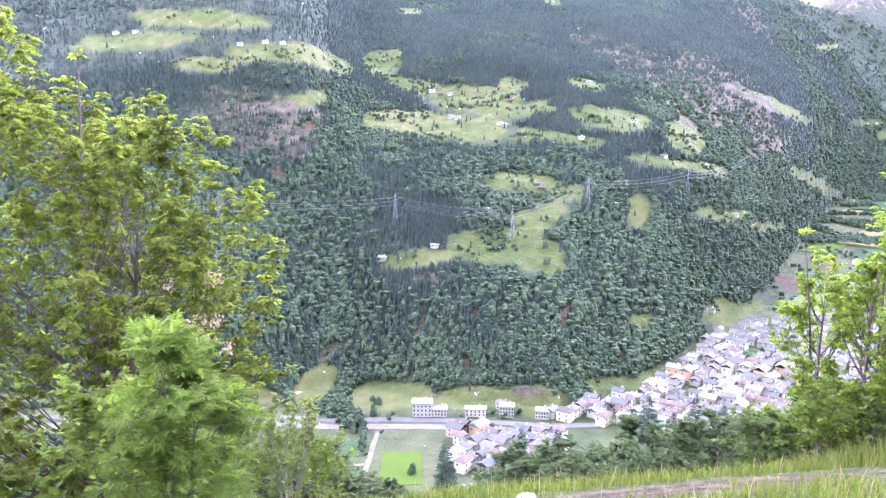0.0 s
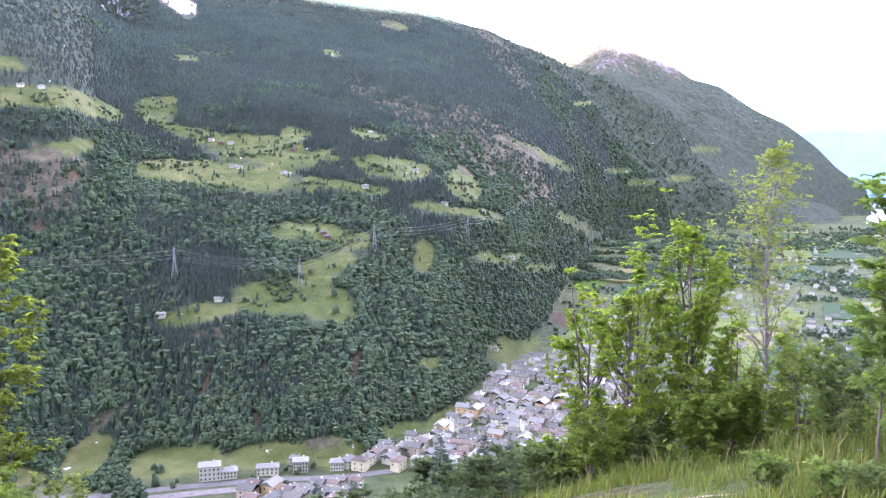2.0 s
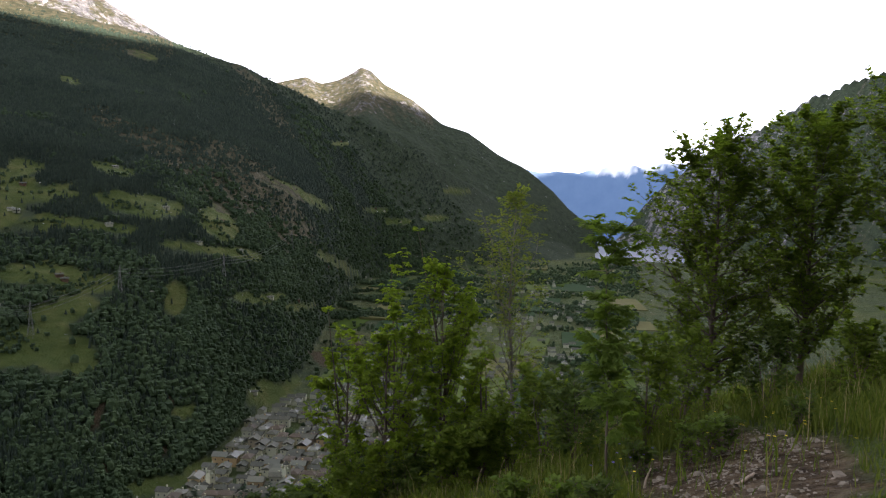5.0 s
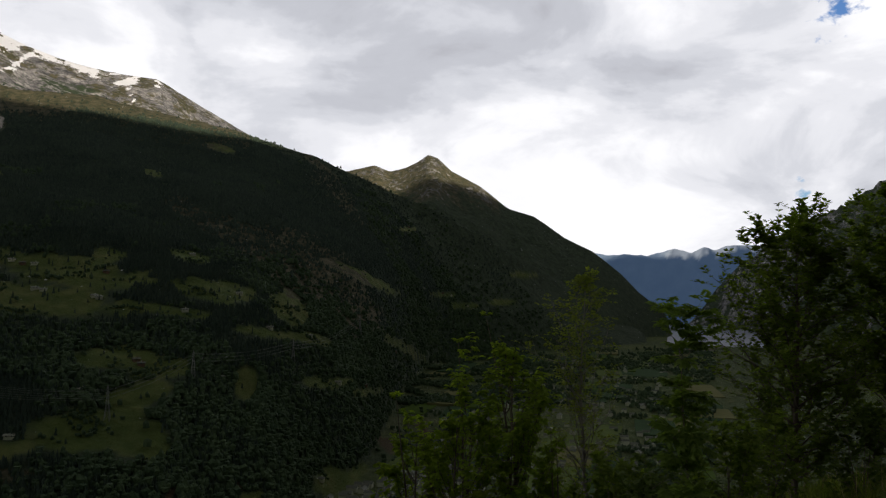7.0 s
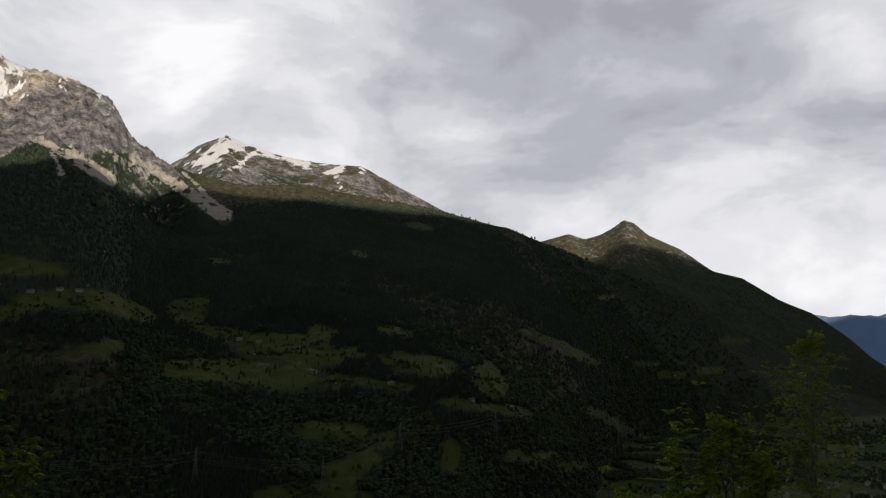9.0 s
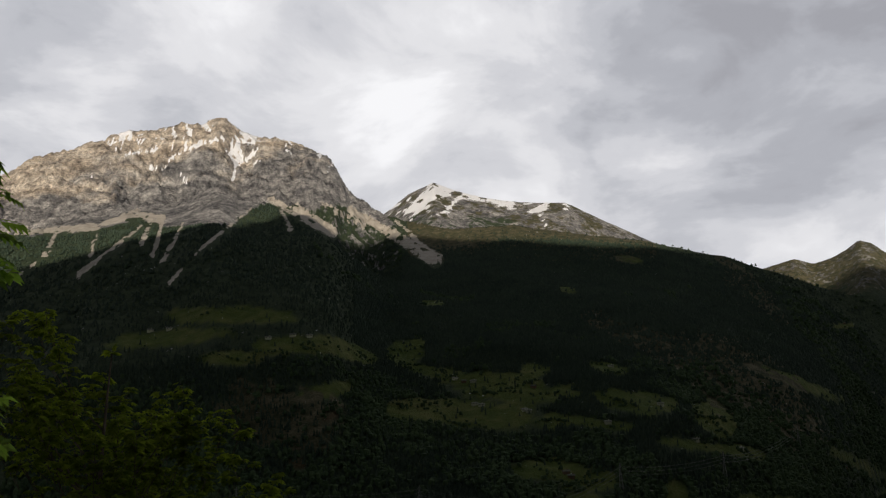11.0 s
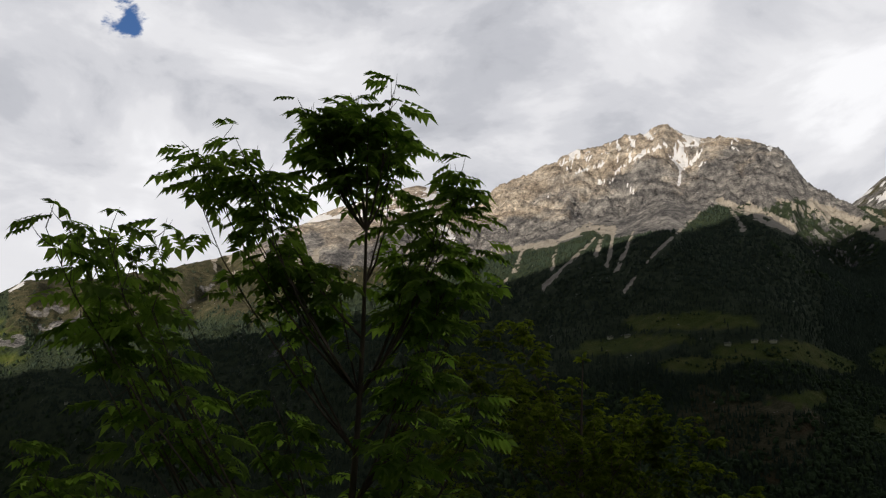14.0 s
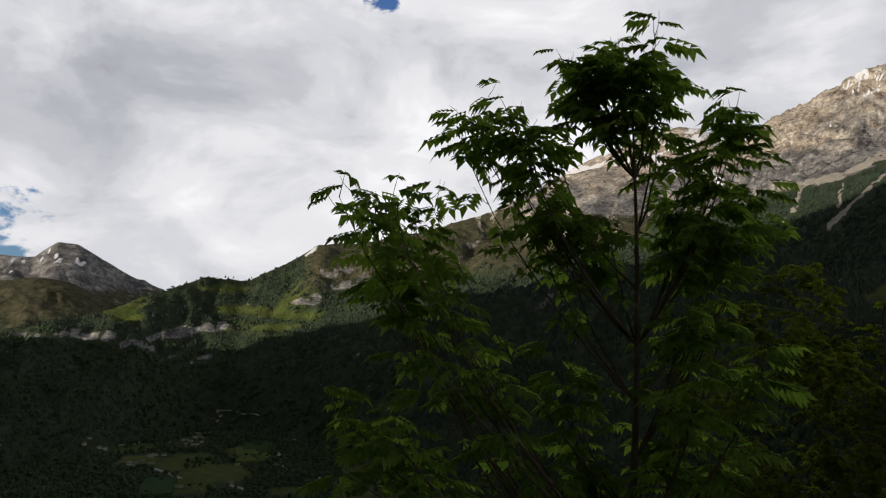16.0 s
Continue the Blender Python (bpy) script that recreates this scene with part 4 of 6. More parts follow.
def empty(name, label, category, group=""):
    return tagged(new(name), label, category, group)


def box(bm, x0, x1, y0, y1, z0, z1):
    r = bmesh.ops.create_cube(bm, size=1.0)
    for v in r["verts"]:
        v.co = Vector((x0 + (x1 - x0) * (v.co.x + 0.5), y0 + (y1 - y0) * (v.co.y + 0.5), z0 + (z1 - z0) * (v.co.z + 0.5)))
    return r["verts"]


def surface(name, colour, vary=0.25, scale=0.5, rough=0.9, bump=0.02, by_object=False, spec=0.3):
    mat, nt, bsdf = node_material(name)
    lo = tuple(c * (1 - vary) for c in colour)
    hi = tuple(min(1, c * (1 + vary)) for c in colour)
    f1 = noise_of(nt, scale, 6, 0.6)
    col = ramped(nt, f1, (0.3, lo), (0.7, hi))
    if by_object:
        info = nt.nodes.new("ShaderNodeObjectInfo")
        col = mixed(nt, 0.8, col, ramped(nt, info.outputs["Random"], (0, (0.62, 0.60, 0.60)), (0.5, (1, 1, 1)), (1, (1.2, 1.12, 1.05))), "MULTIPLY")
    put(nt, bsdf.inputs["Base Color"], col)
    bsdf.inputs["Roughness"].default_value, bsdf.inputs["Specular IOR Level"].default_value = rough, spec
    if bump:
        bumped(nt, bsdf, noise_of(nt, scale * 6, 5), 0.4, bump)
    return mat


WALL_MATS = [surface("lime_plaster_" + n, c, 0.12, 0.4, by_object=True) for n, c in
             (("white", (0.40, 0.415, 0.295)), ("cream", (0.37, 0.365, 0.225)), ("rose", (0.32, 0.28, 0.19)), ("grey", (0.255, 0.268, 0.20)), ("ochre", (0.37, 0.28, 0.14)))]
ROOF_SLATE = surface("stone_slab_roof", (0.080, 0.086, 0.060), 0.4, 0.8, 0.7, 0.05, True)
ROOF_TILE = surface("brown_tile_roof", (0.092, 0.076, 0.052), 0.3, 0.8, 0.85, 0.05, True)
ROOF_METAL = surface("pale_sheet_roof", (0.130, 0.140, 0.100), 0.1, 0.5, 0.45, 0.0, True)
GLASS_DARK = surface("window_panes", (0.05, 0.055, 0.065), 0.2, 2.0, 0.15, 0.0, False, 0.6)
WOOD_DARK = surface("weathered_boards", (0.12, 0.075, 0.045), 0.35, 1.2, 0.9, 0.02)
WINDOW_MESH = {}


def pane_mesh():
    if "m" not in WINDOW_MESH:
        bm = bmesh.new()
        box(bm, -0.55, 0.55, -0.06, 0.06, -0.75, 0.75)
        me = bpy.data.meshes.new("window")
        bm.to_mesh(me)
        bm.free()
        me.materials.append(GLASS_DARK)
        WINDOW_MESH["m"] = me
    return WINDOW_MESH["m"]


def house(name, label, w, d, h, rise, wall_mat, roof_mat, storeys, bays, hip=False, category="house", group="houses of the town"):
    """w along the ridge, d across it, h to the eaves."""
    base = empty(name, label, category, group)
    bm = bmesh.new()
    box(bm, -w / 2, w / 2, -d / 2, d / 2, -2.5, h)
    if not hip:      # gables
        for sx in (-1, 1):
            a = [bm.verts.new((sx * (w / 2), y, z)) for y, z in ((-d / 2, h), (d / 2, h), (0, h + rise))]
            b = [bm.verts.new((sx * (w / 2 - 0.4), y, z)) for y, z in ((-d / 2, h), (d / 2, h), (0, h + rise))]
            bm.faces.new(a)
            bm.faces.new(b[::-1])
            for i in range(3):
                bm.faces.new((a[i], b[i], b[(i + 1) % 3], a[(i + 1) % 3]))
    bmesh.ops.recalc_face_normals(bm, faces=bm.faces)
    part("wall", bm, wall_mat, base)
    bm = bmesh.new()
    o, t = 0.7, 0.3
    x0 = w / 2 + o
    xr = x0 - (d / 2 if hip else 0)
    lo = h - o * rise / (d / 2)
    for dz in (0, t):
        for p in ((-x0, -d / 2 - o, lo), (x0, -d / 2 - o, lo), (x0, d / 2 + o, lo), (-x0, d / 2 + o, lo), (-xr, 0, h + rise), (xr, 0, h + rise)):
            bm.verts.new((p[0], p[1], p[2] + dz))
    v = list(bm.verts)
    for q in ((6, 7, 11, 10), (8, 9, 10, 11), (1, 0, 4, 5), (3, 2, 5, 4), (0, 1, 7, 6), (2, 3, 9, 8)):
        bm.faces.new([v[i] for i in q])
    for q in ((7, 8, 11), (9, 6, 10), (1, 5, 2), (3, 4, 0)):
        bm.faces.new([v[i] for i in q])
    for q in ((1, 2, 8, 7), (3, 0, 6, 9)):
        bm.faces.new([v[i] for i in q])
    bmesh.ops.recalc_face_normals(bm, faces=bm.faces)
    roof = part("roof", bm, roof_mat, base)
    bm = bmesh.new()
    box(bm, w * 0.2 - 0.45, w * 0.2 + 0.45, d * 0.12 - 0.45, d * 0.12 + 0.45, h + rise * 0.4, h + rise + 1.1)
    box(bm, w * 0.2 - 0.6, w * 0.2 + 0.6, d * 0.12 - 0.6, d * 0.12 + 0.6, h + rise + 1.1, h + rise + 1.3)
    part("chimney", bm, wall_mat, roof)
    for s in range(storeys):
        zz = 1.9 + s * (h - 1.0) / max(storeys, 1)
        for k in range(bays):
            xx = (k + 0.5) / bays * w - w / 2
            p = new("window", pane_mesh())
            p.parent, p.location = base, (xx, -d / 2 - 0.01, zz)
        for sx in (-1, 1) if s else ():
            p = new("window", pane_mesh())
            p.parent, p.location, p.rotation_euler = base, (sx * (w / 2 + 0.01), d * 0.2, zz), (0, 0, math.pi / 2)
    return base


def far_houses(spots, rng):
    """Small houses down the plain, too far off to tell apart."""
    bm = bmesh.new()
    for x, y in spots:
        w, d, h = rng.uniform(4, 6.2), rng.uniform(3.5, 4.7), rng.uniform(3.8, 6.8)
        m = pose(x, y, ground_z(x, y), 0, 0, rng.choice((-38, -38, 52)) + rng.uniform(-6, 6))
        v = [bm.verts.new(m @ Vector(q)) for q in ((-w, -d, -2), (w, -d, -2), (w, d, -2), (-w, d, -2), (-w, -d, h), (w, -d, h), (w, d, h), (-w, d, h), (-w, 0, h + 0.5 * d), (w, 0, h + 0.5 * d))]
        for q in ((0, 1, 5, 4), (2, 3, 7, 6), (1, 2, 6, 9, 5), (3, 0, 4, 8, 7)):
            bm.faces.new([v[i] for i in q])
        e = [bm.verts.new(m @ Vector(q)) for q in ((-w - 0.5, -d - 0.5, h - 0.2), (w + 0.5, -d - 0.5, h - 0.2), (w + 0.5, 0, h + 0.5 * d + 0.15), (-w - 0.5, 0, h + 0.5 * d + 0.15), (-w - 0.5, d + 0.5, h - 0.2), (w + 0.5, d + 0.5, h - 0.2))]
        for q in ((0, 1, 2, 3), (3, 2, 5, 4)):
            bm.faces.new([e[i] for i in q]).material_index = 1
    ob = part("far_houses", bm, WALL_MATS[0])
    ob.data.materials.append(ROOF_SLATE)
    tagged(ob, "scattered white houses far down the valley plain", "houses", kind="stuff")


def build_town():
    rng = random.Random(11)
    kinds = []
    for k in range(12):
        wm = WALL_MATS[(0, 0, 1, 0, 2, 0, 3, 1, 0, 4, 0, 1)[k]]
        rm = (ROOF_SLATE, ROOF_SLATE, ROOF_SLATE, ROOF_METAL, ROOF_SLATE, ROOF_TILE)[k % 6]
        colour = wm.name.split("_")[-1]
        roof_word = {"stone_slab_roof": "grey slab", "pale_sheet_roof": "pale sheet", "brown_tile_roof": "brown tile"}[rm.name]
        w, d = rng.uniform(8, 12.5), rng.uniform(7, 9.5)
        h = rng.uniform(5.0, 9.2)
        kinds.append(house("house", f"{colour} plastered town house with a {roof_word} roof", w, d, h, d * rng.uniform(0.18, 0.3), wm, rm,
                           2, 2, hip=k % 4 == 3))
    used, spots = set(), []
    valley = radians(-38)          # the streets run down the valley
    for _ in range(16000):
        zone = rng.random()
        if zone < 0.62:
            az, r = rng.uniform(1, 30), rng.uniform(575, 1010)
            if r < 590 + abs(az - 6) * 3 - 60 or r > 640 + max(0, az - 8) * 19:
                continue
        elif zone < 0.72:
            az, r = rng.uniform(1.2, 9), rng.uniform(490, 552)
        else:
            az, r = rng.uniform(24, 44), rng.uniform(760, 2500)
            if r > 900 + (az - 24) * 110 or rng.random() < 0.35:
                continue
        if r > np.interp(az, FINE_AZ, FOOT_R) - 12:
            continue
        if -18 < az < 8 and 556 < r < 600:
            continue
        x, y = r * math.sin(radians(az)), r * math.cos(radians(az))
        u = x * math.cos(valley) + y * math.sin(valley)
        v = -x * math.sin(valley) + y * math.cos(valley)
        cu, cv = round(u / 12.6), round(v / 10.6)
        if (cu, cv) in used or (cu * 7 + cv * 3) % 13 == 0:
            continue
        used.add((cu, cv))
        u, v = cu * 12.6 + rng.uniform(-1.2, 1.2), cv * 10.6 + rng.uniform(-0.9, 0.9)
        spots.append((u * math.cos(valley) - v * math.sin(valley), u * math.sin(valley) + v * math.cos(valley)))
        if len(spots) >= 600:
            break
    spots.sort(key=lambda q: q[0] ** 2 + q[1] ** 2)
    far_houses([spots.pop() for _ in range(len(spots) - 288)], rng)
    rng.shuffle(spots)
    for i, (x, y) in enumerate(spots):
        turn = math.degrees(valley) + rng.choice((0, 0, 90)) + rng.uniform(-6, 6)
        m = pose(x, y, ground_z(x, y), 0, 0, turn)
        if i < len(kinds):
            kinds[i].matrix_basis = m
        else:
            copy_thing(rng.choice(kinds), m)
    # the long pale blocks by the main road
    for az, r, w, d, h in ((-1.6, 584, 15, 11, 11), (-0.3, 583, 12, 9, 6), (2.5, 583, 16, 9, 6), (4.9, 583, 11, 9, 9), (7.6, 583, 10, 9, 6.5)):
        b = house("apartment_block", "white plastered block with a flat pale roof by the road", w, d, h, 1.2, WALL_MATS[0], ROOF_METAL, 3 if h > 8 else 2, 5, True, "building", "blocks by the road")
        b.matrix_basis = Matrix.Translation(place(az, r)) @ pose(0, 0, 0, 0, 0, -2 - az)


def tower(az, r, label):
    base = empty("church_tower", label, "tower")
    bm = bmesh.new()
    box(bm, -2.6, 2.6, -2.6, 2.6, -3, 15)
    part("shaft", bm, WALL_MATS[0], base)
    bm = bmesh.new()
    for sx in (-1, 1):
        for sy in (-1, 1):
            box(bm, sx * 1.9 - 0.7, sx * 1.9 + 0.7, sy * 1.9 - 0.7, sy * 1.9 + 0.7, 15, 18.2)
    box(bm, -2.7, 2.7, -2.7, 2.7, 18.2, 18.8)
    box(bm, -2.8, 2.8, -2.8, 2.8, 14.8, 15.2)
    part("belfry", bm, WALL_MATS[0], base, "open stone belfry")
    bm = bmesh.new()
    bmesh.ops.create_cone(bm, segments=8, radius1=2.9, radius2=0.1, depth=3.4, cap_ends=True)
    bmesh.ops.translate(bm, verts=bm.verts, vec=(0, 0, 20.5))
    part("roof", bm, ROOF_SLATE, base)
    bm = bmesh.new()
    box(bm, -0.7, 0.7, -2.66, -2.56, 11.4, 12.8)
    part("clock", bm, GLASS_DARK, base, "round dark clock face")
    base.matrix_basis = Matrix.Translation(place(az, r)) @ pose(0, 0, 0, 0, 0, 20)


def strip(name, label, pts, width, mat, lift=0.25, category="road"):
    """A road laid on the ground through bearings and distances."""
    P = []
    for (a0, r0), (a1, r1) in zip(pts, pts[1:]):
        n = max(2, int(math.hypot((a1 - a0) * r0 / 57.3, r1 - r0) / 8))
        P += [(a0 + (a1 - a0) * k / n, r0 + (r1 - r0) * k / n) for k in range(n)]
    P.append(pts[-1])
    P = [place(*q) for q in P]
    bm = bmesh.new()
    rows = []
    for i, p in enumerate(P):
        t = (P[min(i + 1, len(P) - 1)] - P[max(i - 1, 0)])
        nrm = Vector((-t.y, t.x, 0)).normalized() * (width / 2)
        rows.append([bm.verts.new(p + o) for o in (nrm + Vector((0, 0, lift)), -nrm + Vector((0, 0, lift)), -nrm * 1.15 - Vector((0, 0, 1)), nrm * 1.15 - Vector((0, 0, 1)))])
    for a, b in zip(rows, rows[1:]):
        for k in range(4):
            bm.faces.new((a[k], a[(k + 1) % 4], b[(k + 1) % 4], b[k]))
    bmesh.ops.recalc_face_normals(bm, faces=bm.faces)
    tagged(part(name, bm, mat), label, category, kind="structure")


def field(name, label, corners, mat, lift=0.35):
    bm = bmesh.new()
    top = [bm.verts.new(place(*c) + Vector((0, 0, lift))) for c in corners]
    low = [bm.verts.new(place(*c) - Vector((0, 0, 1))) for c in corners]
    bm.faces.new(top)
    for i in range(len(corners)):
        j = (i + 1) % len(corners)
        bm.faces.new((top[i], low[i], low[j], top[j]))
    bmesh.ops.recalc_face_normals(bm, faces=bm.faces)
    tagged(part(name, bm, mat), label, "field", kind="structure")


ASPHALT = surface("pale_asphalt", (0.088, 0.088, 0.070), 0.2, 0.3)
GRAVEL = surface("gravel_bank", (0.110, 0.102, 0.078), 0.35, 0.25, 0.95, 0.1)
FIELD_DARK = surface("young_crop", (0.036, 0.066, 0.026), 0.15, 0.05, spec=0.03)
FIELD_LIGHT = surface("mown_grass", (0.054, 0.090, 0.012), 0.1, 0.05, spec=0.03)


def build_valley():
    strip("road", "pale main road along the valley floor", [(-60, 1150), (-40, 740), (-26, 640), (-17, 606), (-8, 577), (2, 570), (8, 566), (12, 575)], 8, ASPHALT)
    strip("river_bank", "grey gravel bank of the walled river", [(-40, 715), (-26, 622), (-17, 590), (-8, 563), (2, 557), (8, 553)], 9, GRAVEL, 0.4)
    strip("lane", "pale field lane between meadows", [(-6.6, 470), (-5.8, 500), (-5.4, 530), (-5.0, 552)], 3.5, GRAVEL)
    strip("lane", "pale lane across the meadow", [(-9.5, 497), (-6.1, 499)], 3, GRAVEL)
    pale = surface("pale_gravel_road", (0.30, 0.29, 0.265), 0.15, 0.3)
    for line in ([(-68.6, -4.22), (-67.28, -4.39), (-65.67, -4.61)], [(-64.51, -7.07), (-64.11, -7.64), (-64.48, -7.89), (-63.7, -8.21), (-62.14, -8.62), (-60.95, -9.2), (-60.23, -9.78), (-60.3, -10.22)],
                 [(-72.81, -7.84), (-71.9, -8.17), (-70.8, -8.65)], [(-67.84, -9.13), (-66.71, -9.46), (-65.94, -10.0)], [(-74.97, -6.38), (-73.42, -6.19)]):
        spots = [on_slope(*q) for q in line]
        pts = [(math.degrees(math.atan2(p.x, p.y)), math.hypot(p.x, p.y)) for p in spots]
        strip("mountain_road", "narrow pale road climbing out of the valley", pts, 8, pale, 0.8)
    field("field", "dark green crop field on the valley floor", [(-12.5, 512), (-6.0, 512), (-6.3, 536), (-12.5, 541)], FIELD_DARK)
    field("field", "dark green crop field on the valley floor", [(-9.5, 478), (-6.7, 478), (-6.2, 496), (-9.5, 494)], FIELD_DARK)
    field("field", "bright green mown meadow on the valley floor", [(-5.2, 468), (-1.6, 468), (-1.7, 516), (-4.6, 516)], FIELD_LIGHT)
    tower(16.4, 640, "white church tower with an open belfry")
    tower(21.7, 640, "pale church tower with dark openings")
    rng = random.Random(5)
    hut = house("hut", "white alpine hut on a sloping meadow", 8.5, 5, 2.3, 1.1, WALL_MATS[0], ROOF_METAL, 1, 2, False, "hut", "alpine huts")
    barn = house("barn", "weathered wooden hay barn on a sloping meadow", 7.5, 5, 2.3, 1.2, WOOD_DARK, ROOF_SLATE, 1, 1, False, "barn", "alpine barns")
    first = [True, True]
    spots = [on_slope(*q) for q in HUTS + HUTS_FAR]
    for az, el in VILLAGES:
        p = on_slope(az, el)
        spots += [p] + [p + Vector((rng.gauss(0, 13), rng.gauss(0, 13), 0)) for _ in range(2)]
    for x, y, _ in spots:
        k = 0 if rng.random() < 0.75 else 1
        m = pose(x, y, ground_z(x, y) + 0.4, 0, 0, rng.uniform(-25, 25) - math.degrees(math.atan2(x, y)))
        if first[k]:
            (hut, barn)[k].matrix_basis, first[k] = m, False
        else:
            copy_thing((hut, barn)[k], m)


def pylon():
    base = empty("pylon", "grey lattice power pylon on the wooded slope", "pylon", "power line")
    steel = surface("galvanised_steel", (0.15, 0.155, 0.14), 0.1, 0.5, 0.6, 0)

    def bar(bm, p, q, t=0.22):
        p, q = Vector(p), Vector(q)
        m = (q - p).to_track_quat("Z", "Y").to_matrix().to_4x4()
        vs = box(bm, -t / 2, t / 2, -t / 2, t / 2, 0, (q - p).length)
        bmesh.ops.transform(bm, matrix=Matrix.Translation(p) @ m, verts=vs)
    H = 33.0
    for sx in (-1, 1):
        for sy in (-1, 1):
            bm = bmesh.new()
            bar(bm, (sx * 2.8, sy * 2.8, -2), (sx * 0.7, sy * 0.7, 22), 0.24)
            bar(bm, (sx * 0.7, sy * 0.7, 22), (sx * 0.25, sy * 0.25, H), 0.20)
            part("leg", bm, steel, base)
    bm = bmesh.new()
    for k in range(7):
        z0, z1 = 22 * k / 7, 22 * (k + 1) / 7
        w0, w1 = 2.6 - 1.9 * z0 / 22, 2.6 - 1.9 * z1 / 22
        for (ax, ay), (bx, by) in (((-1, -1), (1, -1)), ((1, -1), (1, 1)), ((1, 1), (-1, 1)), ((-1, 1), (-1, -1))):
            bar(bm, (ax * w0, ay * w0, z0), (bx * w1, by * w1, z1), 0.14)
            bar(bm, (bx * w0, by * w0, z0), (ax * w1, ay * w1, z1), 0.14)
    part("bracing", bm, steel, base)
    for z, w in ((22, 5.5), (26, 6.5), (30, 4.5)):
        bm = bmesh.new()
        for s in (-1, 1):
            bar(bm, (0, 0, z + 1.2), (s * w, 0, z), 0.15)
            bar(bm, (0, 0, z), (s * w, 0, z), 0.15)
            bar(bm, (s * w, 0, z), (s * w, 0, z - 1.4), 0.14)
        part("crossarm", bm, steel, base)
    return base, steel


def plain_fields():
    """Strips of meadow and crop down the wide valley towards the lake, and in the narrow one upstream."""
    rng = random.Random(23)
    mats = [FIELD_DARK, FIELD_LIGHT, surface("hay_meadow", (0.085, 0.115, 0.030), 0.2, 0.04, spec=0.03), surface("cut_hay", (0.13, 0.13, 0.05), 0.15, 0.04, spec=0.03), surface("late_meadow", (0.060, 0.082, 0.022), 0.2, 0.05, spec=0.03)]
    words = ["dark green crop field", "bright green mown meadow", "olive hay meadow", "pale yellow field of cut hay", "dull green late meadow"]
    for k in range(92):
        up = k >= 82
        az = rng.uniform(-73, -61) if up else rng.uniform(26, 47)
        r = rng.uniform(1280, 1700) if up else rng.uniform(950, 3050)
        foot = float(np.interp(az, FINE_AZ, FOOT_R)) - 110
        if r > foot:
            r = foot - rng.uniform(0, 200)
        a = radians(az)
        c = Vector((r * math.sin(a), r * math.cos(a), 0))
        turn = radians(rng.uniform(36, 46) if not up else -68)
        u, v = Vector((math.sin(turn), math.cos(turn), 0)) * rng.uniform(50, 130), Vector((math.cos(turn), -math.sin(turn), 0)) * rng.uniform(14, 38)
        corners = []
        for q in (c - u - v, c + u - v, c + u + v, c - u + v):
            corners.append((math.degrees(math.atan2(q.x, q.y)), math.hypot(q.x, q.y)))
        zs = [ground_z(*(c + o).xy) for o in (-u - v, u - v, u + v, v - u)]
        if max(zs) - min(zs) > 6:
            continue
        i = rng.choice((0, 0, 1, 2, 2, 3, 4) if not up else (0, 2, 2))
        field("field", words[i] + " on the valley floor", corners, mats[i], 0.35 + 0.06 * k)
    for az, r, w in ((45.4, 2900, 60), (46.6, 2930, 45), (47.3, 3080, 38), (46.0, 3090, 30), (45.2, 3120, 25)):
        b = house("workshop", "long low workshop with a dull red roof near the lake", w, 16, 7, 2.5, WALL_MATS[3], ROOF_TILE, 1, 4, False, "building", "workshops by the lake")
        b.matrix_basis = Matrix.Translation(place(az, r)) @ pose(0, 0, 0, 0, 0, 10 - az)


PYLON_SPOTS = ((-16, 850), (-3.5, 829), (5.1, 827), (10.5, 915), (17.3, 1032), (22.0, 1350))


def build_power_line():
    base, steel = pylon()
    spots = [place(az, r) for az, r in PYLON_SPOTS]
    placed = []
    for i, p in enumerate(spots):
        m = Matrix.Translation(p) @ pose(0, 0, 0, 0, 0, 78 - 4 * i)
        if i == 0:
            base.matrix_basis = m
        else:
            copy_thing(base, m)
        placed.append(m)
    for a, b in zip(placed, placed[1:]):
        for z, w in ((20.6, 5.5), (24.6, 6.5), (28.6, 4.5)):
            for s in (-1, 1):
                p, q = a @ Vector((s * w, 0, z)), b @ Vector((s * w, 0, z))
                cu = bpy.data.curves.new("power_cable", "CURVE")
                cu.dimensions, cu.bevel_depth, cu.bevel_resolution = "3D", 0.08, 0
                sp = cu.splines.new("POLY")
                sp.points.add(10)
                for k in range(11):
                    t = k / 10
                    c = p.lerp(q, t) - Vector((0, 0, 4 * t * (1 - t) * (p - q).length * 0.03))
                    sp.points[k].co = (*c, 1)
                cu.materials.append(steel)
                tagged(new("power_cable", cu), "sagging grey power cable between lattice pylons", "cable", "power line")


build_town()
build_valley()
plain_fields()
build_power_line()


# ---- trees and bushes close by ----
def leaf_material(name, dark, light, translucent=0.4):
    mat = foliage_material(name, dark, light, translucent)
    return mat


BARK = surface("grey_brown_bark", (0.11, 0.085, 0.065), 0.4, 4.0, 0.95, 0.01)
BARK_PALE = surface("pale_grey_bark", (0.20, 0.18, 0.155), 0.3, 5.0, 0.9, 0.008)


